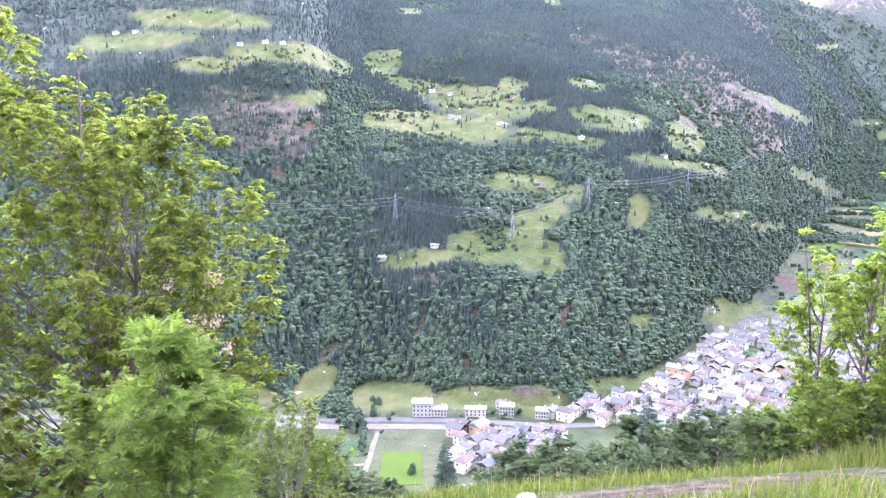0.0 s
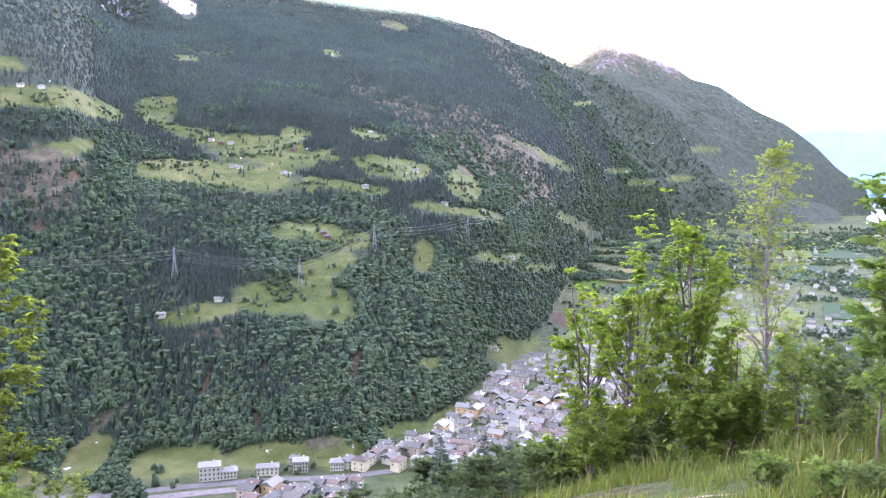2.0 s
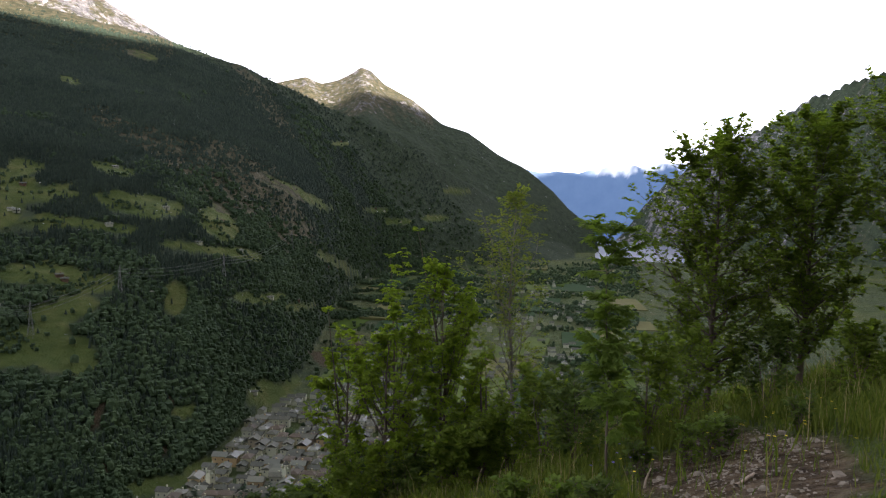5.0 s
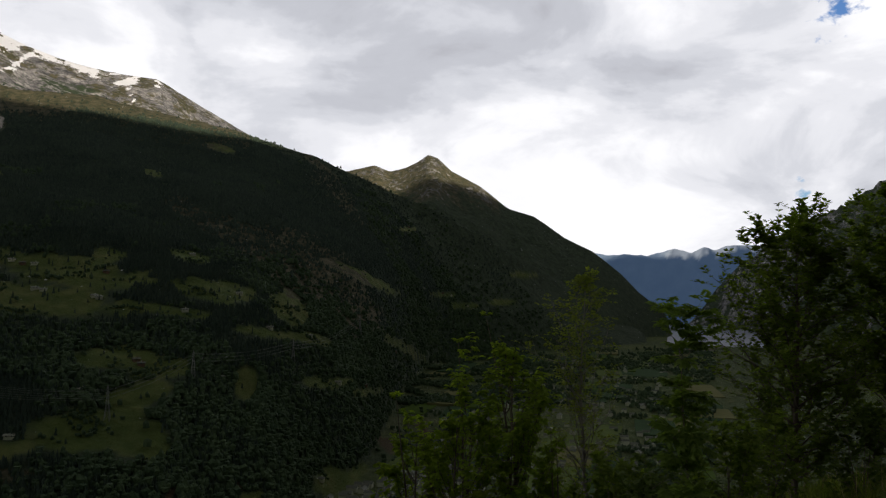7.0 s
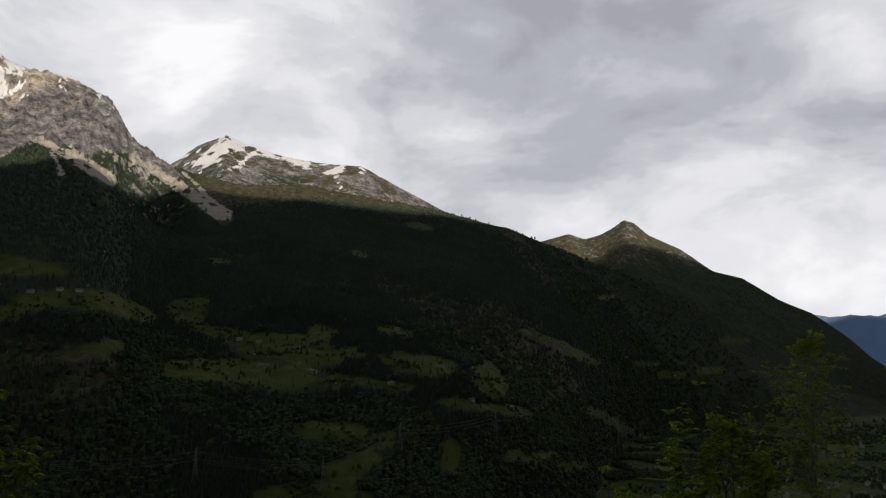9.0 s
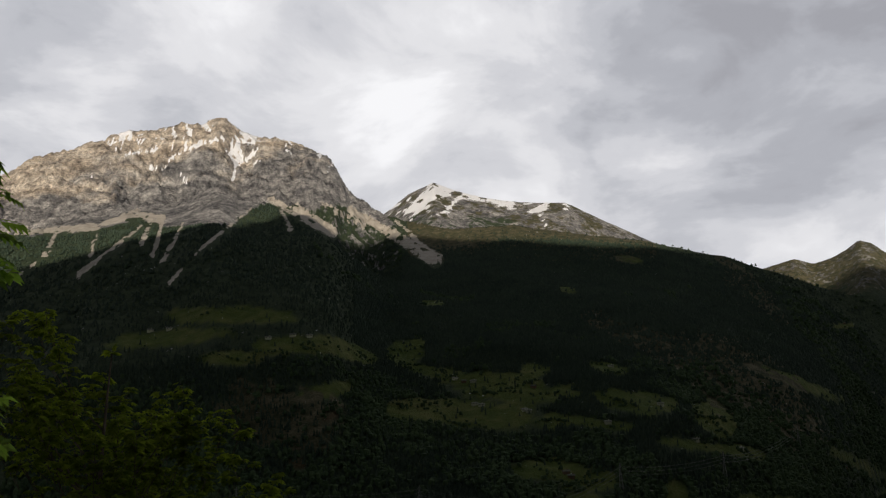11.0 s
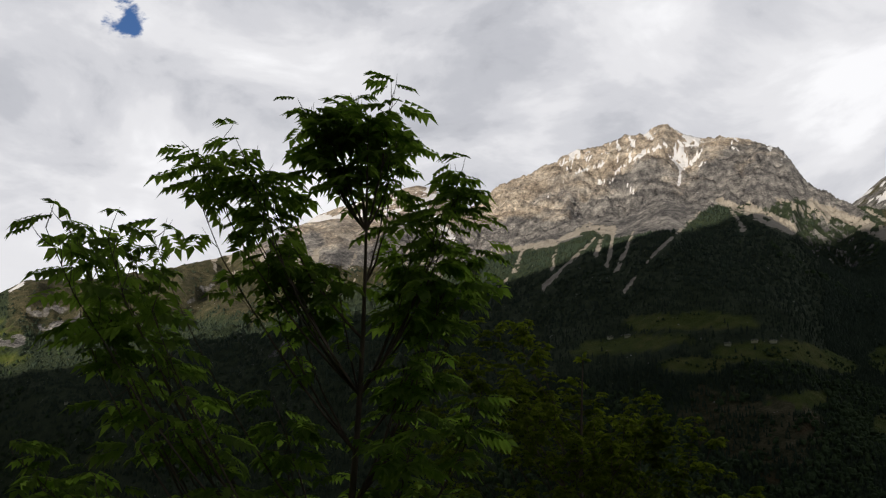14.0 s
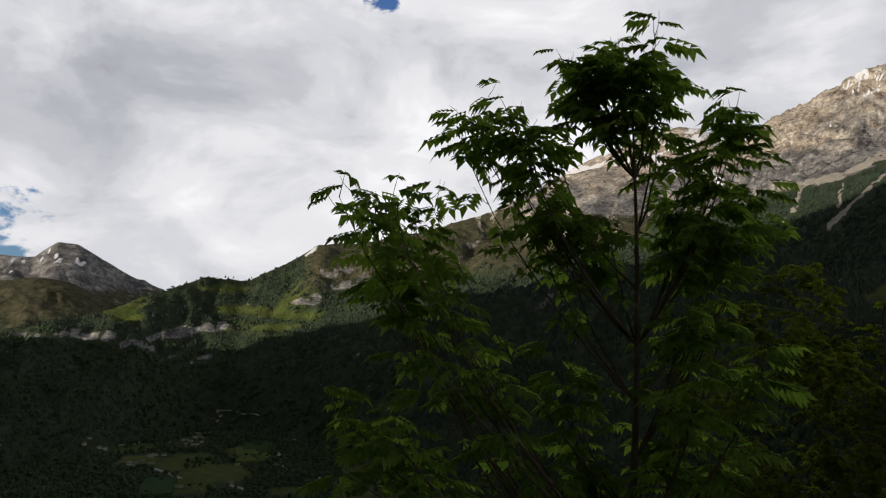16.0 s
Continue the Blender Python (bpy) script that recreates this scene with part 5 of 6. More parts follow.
def tubes(paths, sides=5, join=False):
    """Tapered tubes along (points, radii) as arrays. join: the later ones grow out of the first, by a small web at the fork."""
    vs, fs, n0 = [], [], 0
    ang = np.arange(sides) * 2 * np.pi / sides
    for pts, rad in paths:
        pts = np.asarray(pts, float)
        k = len(pts)
        t = np.gradient(pts, axis=0)
        t /= np.linalg.norm(t, axis=1)[:, None] + 1e-9
        up = np.where(np.abs(t[:, 2:3]) > 0.9, np.array([[1.0, 0, 0]]), np.array([[0, 0, 1.0]]))
        a = np.cross(t, up)
        a /= np.linalg.norm(a, axis=1)[:, None] + 1e-9
        b = np.cross(t, a)
        ring = pts[:, None] + np.asarray(rad)[:, None, None] * (np.cos(ang)[None, :, None] * a[:, None] + np.sin(ang)[None, :, None] * b[:, None])
        vs.append(ring.reshape(-1, 3))
        i, j = np.meshgrid(np.arange(k - 1), np.arange(sides), indexing="ij")
        j2 = (j + 1) % sides
        fs.append((np.stack([i * sides + j, i * sides + j2, (i + 1) * sides + j2, (i + 1) * sides + j], -1) + n0).reshape(-1, 4))
        if join and n0:
            near = int(np.argmin(((vs[0] - pts[0]) ** 2).sum(1)))
            near2 = near // sides * sides + (near + 1) % sides
            fs.append(np.array([(n0, n0 + 1, near2, near)]))
        n0 += k * sides
    return np.concatenate(vs), np.concatenate(fs)


def compound_leaf(pairs, slim=0.15, droop=0.35, simple=False):
    """A feathered leaf of unit length along +x: leaflets in pairs and one at the tip, each two triangles a side of its fold."""
    v, f = [], []

    def leaflet(base, along, length, wide):
        base, along = np.array(base), np.array(along)
        along = along / np.linalg.norm(along)
        side = np.cross(along, (0, 0, 1))
        side /= np.linalg.norm(side) + 1e-9
        n0 = len(v)
        mid = base + along * length * 0.45
        tip = base + along * length - np.array((0, 0, length * droop))
        v.extend([base, mid + side * wide + np.array((0, 0, 0.012)), tip, mid - side * wide + np.array((0, 0, 0.012)), mid - np.array((0, 0, 0.02))])
        f.extend([(n0, n0 + 4, n0 + 1), (n0 + 1, n0 + 4, n0 + 2), (n0, n0 + 3, n0 + 4), (n0 + 3, n0 + 2, n0 + 4)])
    if simple:
        leaflet((0, 0, 0), (1, 0, 0), 1.0, slim)
    else:
        for k in range(pairs):
            x = 0.28 + 0.5 * k / max(pairs - 1, 1)
            z = -droop * 0.7 * x * x
            for s in (-1, 1):
                leaflet((x, 0, z), (0.55, s, -0.15), 0.42 - 0.10 * abs(x - 0.5), slim * 0.62)
        leaflet((0.8, 0, -droop * 0.45), (1, 0, -0.35), 0.42, slim * 0.62)
    return np.array(v), np.array(f)


def leaf_mesh(name, anchors, dirs, sizes, template, mat, rng, tilt=0.5):
    tv, tf = template
    n = len(anchors)
    d = dirs / (np.linalg.norm(dirs, axis=1)[:, None] + 1e-9)
    up = np.array([[0, 0, 1.0]]) + rng.normal(0, tilt, (n, 3)) * 0.6
    y = np.cross(up, d)
    y /= np.linalg.norm(y, axis=1)[:, None] + 1e-9
    z = np.cross(d, y)
    P = anchors[:, None] + sizes[:, None, None] * (tv[None, :, 0:1] * d[:, None] + tv[None, :, 1:2] * y[:, None] + tv[None, :, 2:3] * z[:, None])
    F = (tf[None] + (np.arange(n) * len(tv))[:, None, None]).reshape(-1, tf.shape[1])
    return raw_mesh(name, P.reshape(-1, 3), F, [mat], smooth=False)


def curve_path(rng, start, direction, length, steps, bend_up=0.25, wander=0.12):
    p, d = np.array(start, float), np.array(direction, float)
    d /= np.linalg.norm(d)
    pts = [p.copy()]
    for _ in range(steps):
        d = d + np.array((0, 0, bend_up / steps)) + rng.normal(0, wander, 3) / math.sqrt(steps)
        d /= np.linalg.norm(d)
        p = p + d * length / steps
        pts.append(p.copy())
    return np.array(pts)


def grow_tree(name, label, spot, height_m, trunk_r, limbs, reach, leaf, leaf_size, leaf_mat, seed, bark=None, crown_from=0.25, rise=0.9, twigs=6,
              leaves=5, lean=(0, 0), stems=1, shape=None, tuft=0.55, group="", category="tree", bend=0.5, twig_len=0.55, tip=0.35,
              split=True, bias=(0, 0), flat=0.25, tips=(), spray=1.0):
    """A tree: stems that taper to a leader, limbs that rise and part into twigs, feathered leaves in tufts along the twigs.
    shape: how far the limbs reach along the crown, from its foot to its top."""
    rng = np.random.default_rng(seed)
    base = empty(name, label, category, group)
    base.matrix_basis = Matrix.Translation(spot - Vector((0, 0, 0.15)))
    shape = shape or (lambda t: math.sin(math.pi * min(0.25 + 0.72 * t, 1)) ** 0.8)
    trunks, boughs, anchors, dirs = [], [], [], []
    firsts = []
    for s in range(stems):
        a = rng.uniform(0, 2 * math.pi)
        tilt = 0.0 if stems == 1 else 0.07 if tips else 0.22
        d0 = np.array((lean[0] + tilt * math.cos(a), lean[1] + tilt * math.sin(a), 1.0))
        hh = height_m * (1 if s == 0 else rng.uniform(0.7, 0.95))
        pts = curve_path(rng, (0, 0, 0), d0, hh, 14, 0.15, 0.10)
        pts[:, :2] *= 1.0
        pts[:, 2] *= hh / pts[-1, 2]
        rad = trunk_r * (1 - 0.93 * np.linspace(0, 1, 15) ** 0.8)
        rad[0] *= 1.35
        trunks.append((pts, rad))
        n = max(3, limbs // stems)
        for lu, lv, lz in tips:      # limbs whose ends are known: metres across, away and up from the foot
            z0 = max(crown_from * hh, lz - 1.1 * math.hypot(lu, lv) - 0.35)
            i = min(13, int(z0 / hh * 14))
            if s != int(rng.integers(0, stems)) and stems > 1:
                continue
            start, end = pts[i], np.array((lu, lv, lz))
            w = np.linspace(0, 1, 8)[:, None]
            mid = (start + end) / 2 + np.array((lu, lv, 0)) * 0.18 - np.array((0, 0, 0.10 * spray))
            bp = (1 - w) ** 2 * start + 2 * w * (1 - w) * mid + w ** 2 * end + rng.normal(0, 0.015 * spray, (8, 3)) * w
            r0 = (0.022 - 0.010 * lz / hh) * spray ** 0.5
            firsts.append(len(boughs))
            boughs.append((bp, r0 * (1 - 0.8 * np.linspace(0, 1, 8))))
            for q in np.concatenate([[0.5, 0.64, 0.76], np.linspace(0.84, 1.0, 5)]):
                j = min(6, int(q * 7))
                st = bp[j] + (bp[j + 1] - bp[j]) * (q * 7 - j)
                dd = (bp[j + 1] - bp[j]) / np.linalg.norm(bp[j + 1] - bp[j]) * 0.7 + rng.normal(0, 0.6, 3) + np.array((0, 0, 0.25))
                tp = curve_path(rng, st, dd, spray * rng.uniform(0.14, 0.34), 4, 0.4, 0.2)
                boughs.append((tp, 0.005 * spray ** 0.5 * (1 - 0.7 * np.linspace(0, 1, 5))))
                for m in range(leaves):
                    g = rng.uniform(0.45, 1.0)
                    jj = min(3, int(g * 4))
                    anchors.append(tp[jj] + (tp[jj + 1] - tp[jj]) * (g * 4 - jj))
                    out = rng.normal(0, 1, 3)
                    out[2] = abs(out[2]) * 0.15 - 0.18
                    dirs.append(out)
        for k in range(n if not tips else 0):
            t = crown_from + (1 - crown_from) * ((k + rng.uniform(0, 0.9)) / n)
            i = min(13, int(t * 14))
            start = pts[i] + (pts[i + 1] - pts[i]) * (t * 14 - i)
            u = (t - crown_from) / (1 - crown_from)
            L = reach * shape(u) * rng.uniform(0.7, 1.15) + 0.08
            az = k * 2.399 + rng.uniform(-0.5, 0.5) + s
            L *= 1 + bias[0] * math.cos(az) + bias[1] * math.sin(az)
            d = np.array((math.cos(az), math.sin(az), rise * rng.uniform(0.6, 1.3)))
            bp = curve_path(rng, start, d, L, 7, bend, 0.35)
            r0 = max(0.35 * trunk_r * (1 - 0.8 * u), 0.006)
            firsts.append(len(boughs))
            boughs.append((bp, r0 * (1 - 0.85 * np.linspace(0, 1, 8))))
            for w in range(twigs):
                q = tip + (1 - tip) * (w + rng.uniform(0, 1)) / twigs
                j = min(6, int(q * 7))
                st = bp[j] + (bp[j + 1] - bp[j]) * (q * 7 - j)
                dd = (bp[j + 1] - bp[j])
                dd = dd / np.linalg.norm(dd) + rng.normal(0, 0.7, 3)
                tl = twig_len * L * rng.uniform(0.4, 1.0) * (1.15 - 0.5 * q)
                tp = curve_path(rng, st, dd, tl, 4, 0.5, 0.25)
                boughs.append((tp, max(r0 * 0.3, 0.003) * (1 - 0.8 * np.linspace(0, 1, 5))))
                for m in range(leaves):
                    g = 1 - tuft * rng.uniform(0, 1) ** 1.4
                    jj = min(3, int(g * 4))
                    anchors.append(tp[jj] + (tp[jj + 1] - tp[jj]) * (g * 4 - jj))
                    out = rng.normal(0, 1, 3)
                    out[2] = abs(out[2]) * flat - 0.1
                    dirs.append(out / (np.linalg.norm(out) + 1e-6) + 0.55 * (tp[-1] - tp[0]) / (np.linalg.norm(tp[-1] - tp[0]) + 1e-6))
        for m in range(10):
            anchors.append(pts[-1])
            out = rng.normal(0, 1, 3)
            out[2] = abs(out[2]) * 0.4
            dirs.append(out)
    bark = bark or BARK
    v, f = tubes(trunks, 8)
    if not split:      # far off: the wood in one mesh
        v2, f2 = tubes([(boughs[i][0][[0, 3, 7]], boughs[i][1][[0, 3, 7]]) for i in firsts], 3)
        v, f = np.concatenate([v, v2]), np.concatenate([f, f2 + len(v)])
    trunk = new("trunk", raw_mesh("trunk", v, f, [bark]))
    trunk.parent = base
    if split:          # each limb with its twigs
        for i, j in zip(firsts, firsts[1:] + [len(boughs)]):
            v, f = tubes(boughs[i:j], 3, True)
            ob = new("limb", raw_mesh("limb", v, f, [bark]))
            ob.parent = trunk
    anchors, dirs = np.array(anchors), np.array(dirs)
    sizes = leaf_size * rng.uniform(0.6, 1.15, len(anchors))
    ob = new("crown", leaf_mesh("crown", anchors, dirs, sizes, leaf, leaf_mat, rng))
    ob.parent = base
    return base


ASH_LEAF, ROWAN_LEAF = compound_leaf(4, 0.18, 0.34), compound_leaf(5, 0.10, 0.30)
FRESH_LEAF = compound_leaf(2, 0.24, 0.30)
FAR_LEAF = (np.array(((0, 0, 0), (0.45, 0.28, 0.03), (1, 0, -0.18), (0.45, -0.28, 0.03))), np.array(((0, 1, 2), (0, 2, 3))))
SIMPLE_LEAF, WILLOW_LEAF = compound_leaf(0, 0.32, 0.2, True), compound_leaf(0, 0.10, 0.2, True)
LEAF_FRESH = leaf_material("fresh_yellow_green_leaves", (0.120, 0.158, 0.030), (0.240, 0.268, 0.058), 0.55)
LEAF_LIGHT = leaf_material("light_green_rowan_leaves", (0.090, 0.142, 0.022), (0.150, 0.210, 0.042), 0.5)
LEAF_ASH = leaf_material("green_ash_leaves", (0.118, 0.190, 0.044), (0.215, 0.300, 0.080), 0.7)
LEAF_WILLOW = leaf_material("grey_green_willow_leaves", (0.110, 0.155, 0.028), (0.20, 0.24, 0.055), 0.5)
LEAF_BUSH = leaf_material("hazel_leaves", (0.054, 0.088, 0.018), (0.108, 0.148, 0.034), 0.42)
# the hazel leaves again, darkened: the slope's shade is put into their colour
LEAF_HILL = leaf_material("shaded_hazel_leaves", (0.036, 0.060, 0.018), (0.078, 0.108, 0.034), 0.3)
LEAF_DEEP = leaf_material("deep_green_leaves", (0.098, 0.146, 0.020), (0.178, 0.232, 0.040), 0.62)


def palm_leaf(lobes=5, wide=0.17, droop=0.30):
    """A fan of drooping lobes, as long as 1 along +x."""
    v, f = [], []
    for k in range(lobes):
        a = (k - (lobes - 1) / 2) * 0.62
        L = 0.72 - 0.14 * abs(k - (lobes - 1) / 2)
        c, s = math.cos(a), math.sin(a)
        n0 = len(v)
        for x, y, z in ((0, 0, 0), (0.5 * L, wide, 0.02), (L, 0, -droop * L), (0.5 * L, -wide, 0.02)):
            v.append((0.28 + x * c - y * s, x * s + y * c, z))
        f += [(n0, n0 + 1, n0 + 2), (n0, n0 + 2, n0 + 3)]
    return np.array(v), np.array(f)


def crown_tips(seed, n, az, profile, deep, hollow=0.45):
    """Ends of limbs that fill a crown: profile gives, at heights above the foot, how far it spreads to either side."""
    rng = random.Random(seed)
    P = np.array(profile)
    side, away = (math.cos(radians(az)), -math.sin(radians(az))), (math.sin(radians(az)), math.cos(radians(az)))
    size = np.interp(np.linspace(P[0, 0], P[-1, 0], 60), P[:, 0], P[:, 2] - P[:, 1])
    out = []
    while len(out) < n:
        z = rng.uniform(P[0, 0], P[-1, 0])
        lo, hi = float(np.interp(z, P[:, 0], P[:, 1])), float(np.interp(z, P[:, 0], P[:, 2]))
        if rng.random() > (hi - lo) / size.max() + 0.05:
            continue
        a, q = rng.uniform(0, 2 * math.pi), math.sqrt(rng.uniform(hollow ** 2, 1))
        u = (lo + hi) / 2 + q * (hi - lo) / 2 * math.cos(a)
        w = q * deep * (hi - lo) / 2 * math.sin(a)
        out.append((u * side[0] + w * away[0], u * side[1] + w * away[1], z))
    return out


MAPLE_LEAF = palm_leaf()
LEAF_MAPLE = leaf_material("olive_maple_leaves", (0.112, 0.152, 0.024), (0.225, 0.262, 0.046), 0.62)
LEAF_YOUNG = leaf_material("young_maple_leaves", (0.140, 0.204, 0.026), (0.262, 0.335, 0.050), 0.7)


def oval(t):
    return math.sqrt(max(0.0, 1 - (1.75 * t - 0.80) ** 2)) + 0.12


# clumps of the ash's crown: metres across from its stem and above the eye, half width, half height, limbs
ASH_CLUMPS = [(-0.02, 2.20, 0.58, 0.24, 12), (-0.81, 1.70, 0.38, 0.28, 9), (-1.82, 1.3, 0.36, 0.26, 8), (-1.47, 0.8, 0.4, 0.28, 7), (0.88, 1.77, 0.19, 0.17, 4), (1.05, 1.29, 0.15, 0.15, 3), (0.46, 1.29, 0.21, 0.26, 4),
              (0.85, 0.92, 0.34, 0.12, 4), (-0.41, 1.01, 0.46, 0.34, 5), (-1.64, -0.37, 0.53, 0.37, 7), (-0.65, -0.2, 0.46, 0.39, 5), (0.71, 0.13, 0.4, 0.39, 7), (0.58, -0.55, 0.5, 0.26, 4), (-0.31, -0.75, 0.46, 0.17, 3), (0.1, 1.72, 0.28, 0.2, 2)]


# bunches of faded seeds on the maple: bearing and elevation
MAPLE_SEEDS = [(-19.3, -12.2), (-16.7, -12.0), (-16.2, -12.0), (-17.2, -14.8), (-16.4, -14.8), (-18.6, -15.0), (-18.0, -15.2), (-20.0, -15.1), (-19.9, -15.6), (-20.4, -15.7), (-17.3, -16.1), (-15.7, -16.7), (-17.4, -18.8), (-24.4, -19.8), (-20.6, -14.5)]


def build_near_trees():
    foot = place(-24.0, 14.5)
    up = EYE - foot.z
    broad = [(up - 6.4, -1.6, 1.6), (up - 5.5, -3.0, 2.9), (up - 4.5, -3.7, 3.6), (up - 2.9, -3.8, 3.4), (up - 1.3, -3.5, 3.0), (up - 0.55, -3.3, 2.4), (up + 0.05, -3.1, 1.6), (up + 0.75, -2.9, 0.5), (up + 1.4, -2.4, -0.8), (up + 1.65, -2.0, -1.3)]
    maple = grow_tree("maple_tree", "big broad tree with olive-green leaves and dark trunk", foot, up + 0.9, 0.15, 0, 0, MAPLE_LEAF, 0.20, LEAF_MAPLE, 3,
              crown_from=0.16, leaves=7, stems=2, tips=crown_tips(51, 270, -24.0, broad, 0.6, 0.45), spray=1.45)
    pale = foliage_material("faded_winged_seeds", (0.34, 0.25, 0.16), (0.46, 0.36, 0.26), 0.3)
    for k, (az, el) in enumerate(MAPLE_SEEDS):
        rng = np.random.default_rng(300 + k)
        a, d = radians(az), 12.9 + 0.5 * rng.random()
        p = np.array(Vector((d * math.sin(a), d * math.cos(a), EYE + d * math.tan(radians(el)))) - foot) + np.array((0, 0, 0.15))
        way = rng.normal(0, 1, (34, 3)) - np.array((0, 0, 0.6))
        new("seed_cluster", leaf_mesh("seed_cluster", p + 0.055 * rng.normal(0, 1, (34, 3)), way, rng.uniform(0.05, 0.09, 34), SIMPLE_LEAF, pale, rng)).parent = maple
    grow_tree("rowan_sapling", "young rowan with light green feathered leaves on the bank", place(-19.6, 7.2), 2.2, 0.026, 46, 0.62, ROWAN_LEAF, 0.18, LEAF_LIGHT, 5,
              crown_from=0.06, rise=0.9, twigs=7, leaves=6, tuft=0.85, stems=2, flat=0.7)
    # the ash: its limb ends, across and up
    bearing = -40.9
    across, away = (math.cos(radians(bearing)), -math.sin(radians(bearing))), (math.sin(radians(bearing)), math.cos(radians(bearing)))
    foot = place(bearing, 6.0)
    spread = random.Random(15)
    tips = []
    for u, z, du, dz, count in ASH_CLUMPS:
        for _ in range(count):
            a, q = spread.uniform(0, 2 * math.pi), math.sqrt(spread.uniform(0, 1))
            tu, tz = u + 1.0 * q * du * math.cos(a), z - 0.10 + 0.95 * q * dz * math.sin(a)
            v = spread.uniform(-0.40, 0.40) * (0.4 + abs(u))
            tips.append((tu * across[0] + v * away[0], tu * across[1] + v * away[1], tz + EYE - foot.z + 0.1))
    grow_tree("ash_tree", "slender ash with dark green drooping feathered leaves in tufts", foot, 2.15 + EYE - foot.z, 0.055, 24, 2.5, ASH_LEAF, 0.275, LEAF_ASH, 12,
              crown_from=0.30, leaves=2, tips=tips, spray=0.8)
    grow_tree("willow_bush", "grey-green willow bush with thin upright twigs", place(-12.0, 12.0), 2.2, 0.018, 36, 0.85, SIMPLE_LEAF, 0.085, LEAF_WILLOW, 21, BARK_PALE,
              crown_from=0.05, rise=2.2, twigs=5, leaves=14, stems=8, tuft=0.95, category="bush", tip=0.1)
    young = [("young maple with a slim top and fresh green leaves", 29.4, 14.0, 4.85, 34, 1.0, 68),
             ("young maple with dark upright stems and fresh leaves", 33.2, 14.3, 5.05, 35, 1.0, 72),
             ("low young maple leaning out over the slope", 25.9, 14.6, 4.5, 37, 0.85, 60),
             ("bushy young maple below a sparse tree", 36.2, 14.4, 2.7, 39, 0.9, 30)]
    for label, az, r, h, seed, wide, n in young:
        wide *= 1.25
        shape = [(0.16 * h, -0.35 * wide, 0.35 * wide), (0.30 * h, -0.85 * wide, 0.8 * wide), (0.5 * h, -1.0 * wide, 0.95 * wide), (0.72 * h, -0.66 * wide, 0.62 * wide), (0.88 * h, -0.42 * wide, 0.36 * wide), (0.985 * h, -0.15, 0.15)]
        grow_tree("young_maple", label, place(az, r), h, 0.05, 0, 0, MAPLE_LEAF, 0.145, LEAF_YOUNG, seed, crown_from=0.10, leaves=5,
                  stems=3, group="young maples", tips=crown_tips(seed, int(0.95 * n), az, shape, 1.0, 0.25), spray=0.85)
    grow_tree("bare_tree", "sparse tree with pale bare twigs and few leaves", place(38.4, 16), 5.7, 0.06, 48, 1.35, FRESH_LEAF, 0.16, LEAF_FRESH, 41, BARK_PALE,
              crown_from=0.14, rise=1.7, twigs=9, leaves=3, tuft=0.5)
    grow_tree("ash_sapling", "tall thin ash sapling with a leafy tuft on top", place(44.9, 10.5), 3.3, 0.022, 17, 0.42, ASH_LEAF, 0.25, LEAF_LIGHT, 43,
              crown_from=0.22, rise=0.8, twigs=4, leaves=6, shape=lambda t: 0.5 if t < 0.42 else 0.14 if t < 0.70 else 1.0)
    for label, az, r, h, reach, seed in (("dense dark green tree with an oval crown on the bank", 51.6, 17.0, 5.35, 1.5, 47), ("dense dark green tree beside a taller one", 57.4, 18.0, 5.5, 1.3, 48),
                                         ("dense dark green tree at the edge of the wood", 64.5, 18.0, 5.6, 1.5, 49)):
        grow_tree("dense_tree", label, place(az, r), h, 0.08, 74, reach, SIMPLE_LEAF, 0.125, LEAF_DEEP, seed, crown_from=0.12, rise=0.8, twigs=13, leaves=21, tuft=0.9, tip=0.15, shape=oval, bend=0.35)
    k = 60
    for az, r, h, reach in ((35.8, 13.0, 1.2, 0.8), (40.5, 12.5, 1.7, 0.8), (42.8, 11.5, 1.5, 0.7), (47.5, 12.5, 1.9, 0.9), (49.8, 14.0, 1.7, 0.9), (55.5, 16.0, 1.6, 0.9), (27.0, 13.0, 1.2, 0.8), (60.8, 15.0, 1.4, 0.8),
                            (30.5, 13.0, 0.8, 0.7), (34.5, 12.6, 0.9, 0.7), (38.0, 12.8, 1.2, 0.8), (23.0, 14.0, 1.2, 0.8), (-9.5, 13.0, 1.6, 1.0), (-14.5, 13.5, 2.2, 1.2), (-16.5, 9.5, 1.5, 0.8), (-24.0, 9.0, 1.8, 0.9), (-33, 9.0, 2.2, 1.0), (-50, 8.5, 2.6, 1.2), (-57, 9, 2.4, 1.2)):
        k += 1
        odd = k % 2
        grow_tree("shrub", "leafy green shrub under the trees", place(az, r), h, 0.02, 30, reach, SIMPLE_LEAF, 0.10 if odd else 0.125, LEAF_BUSH if k % 3 == 0 else LEAF_DEEP, k,
                  crown_from=0.05, rise=1.2, twigs=7, leaves=9, stems=4, tuft=0.9, category="shrub", group="shrubs under the trees", split=False, tip=0.15)


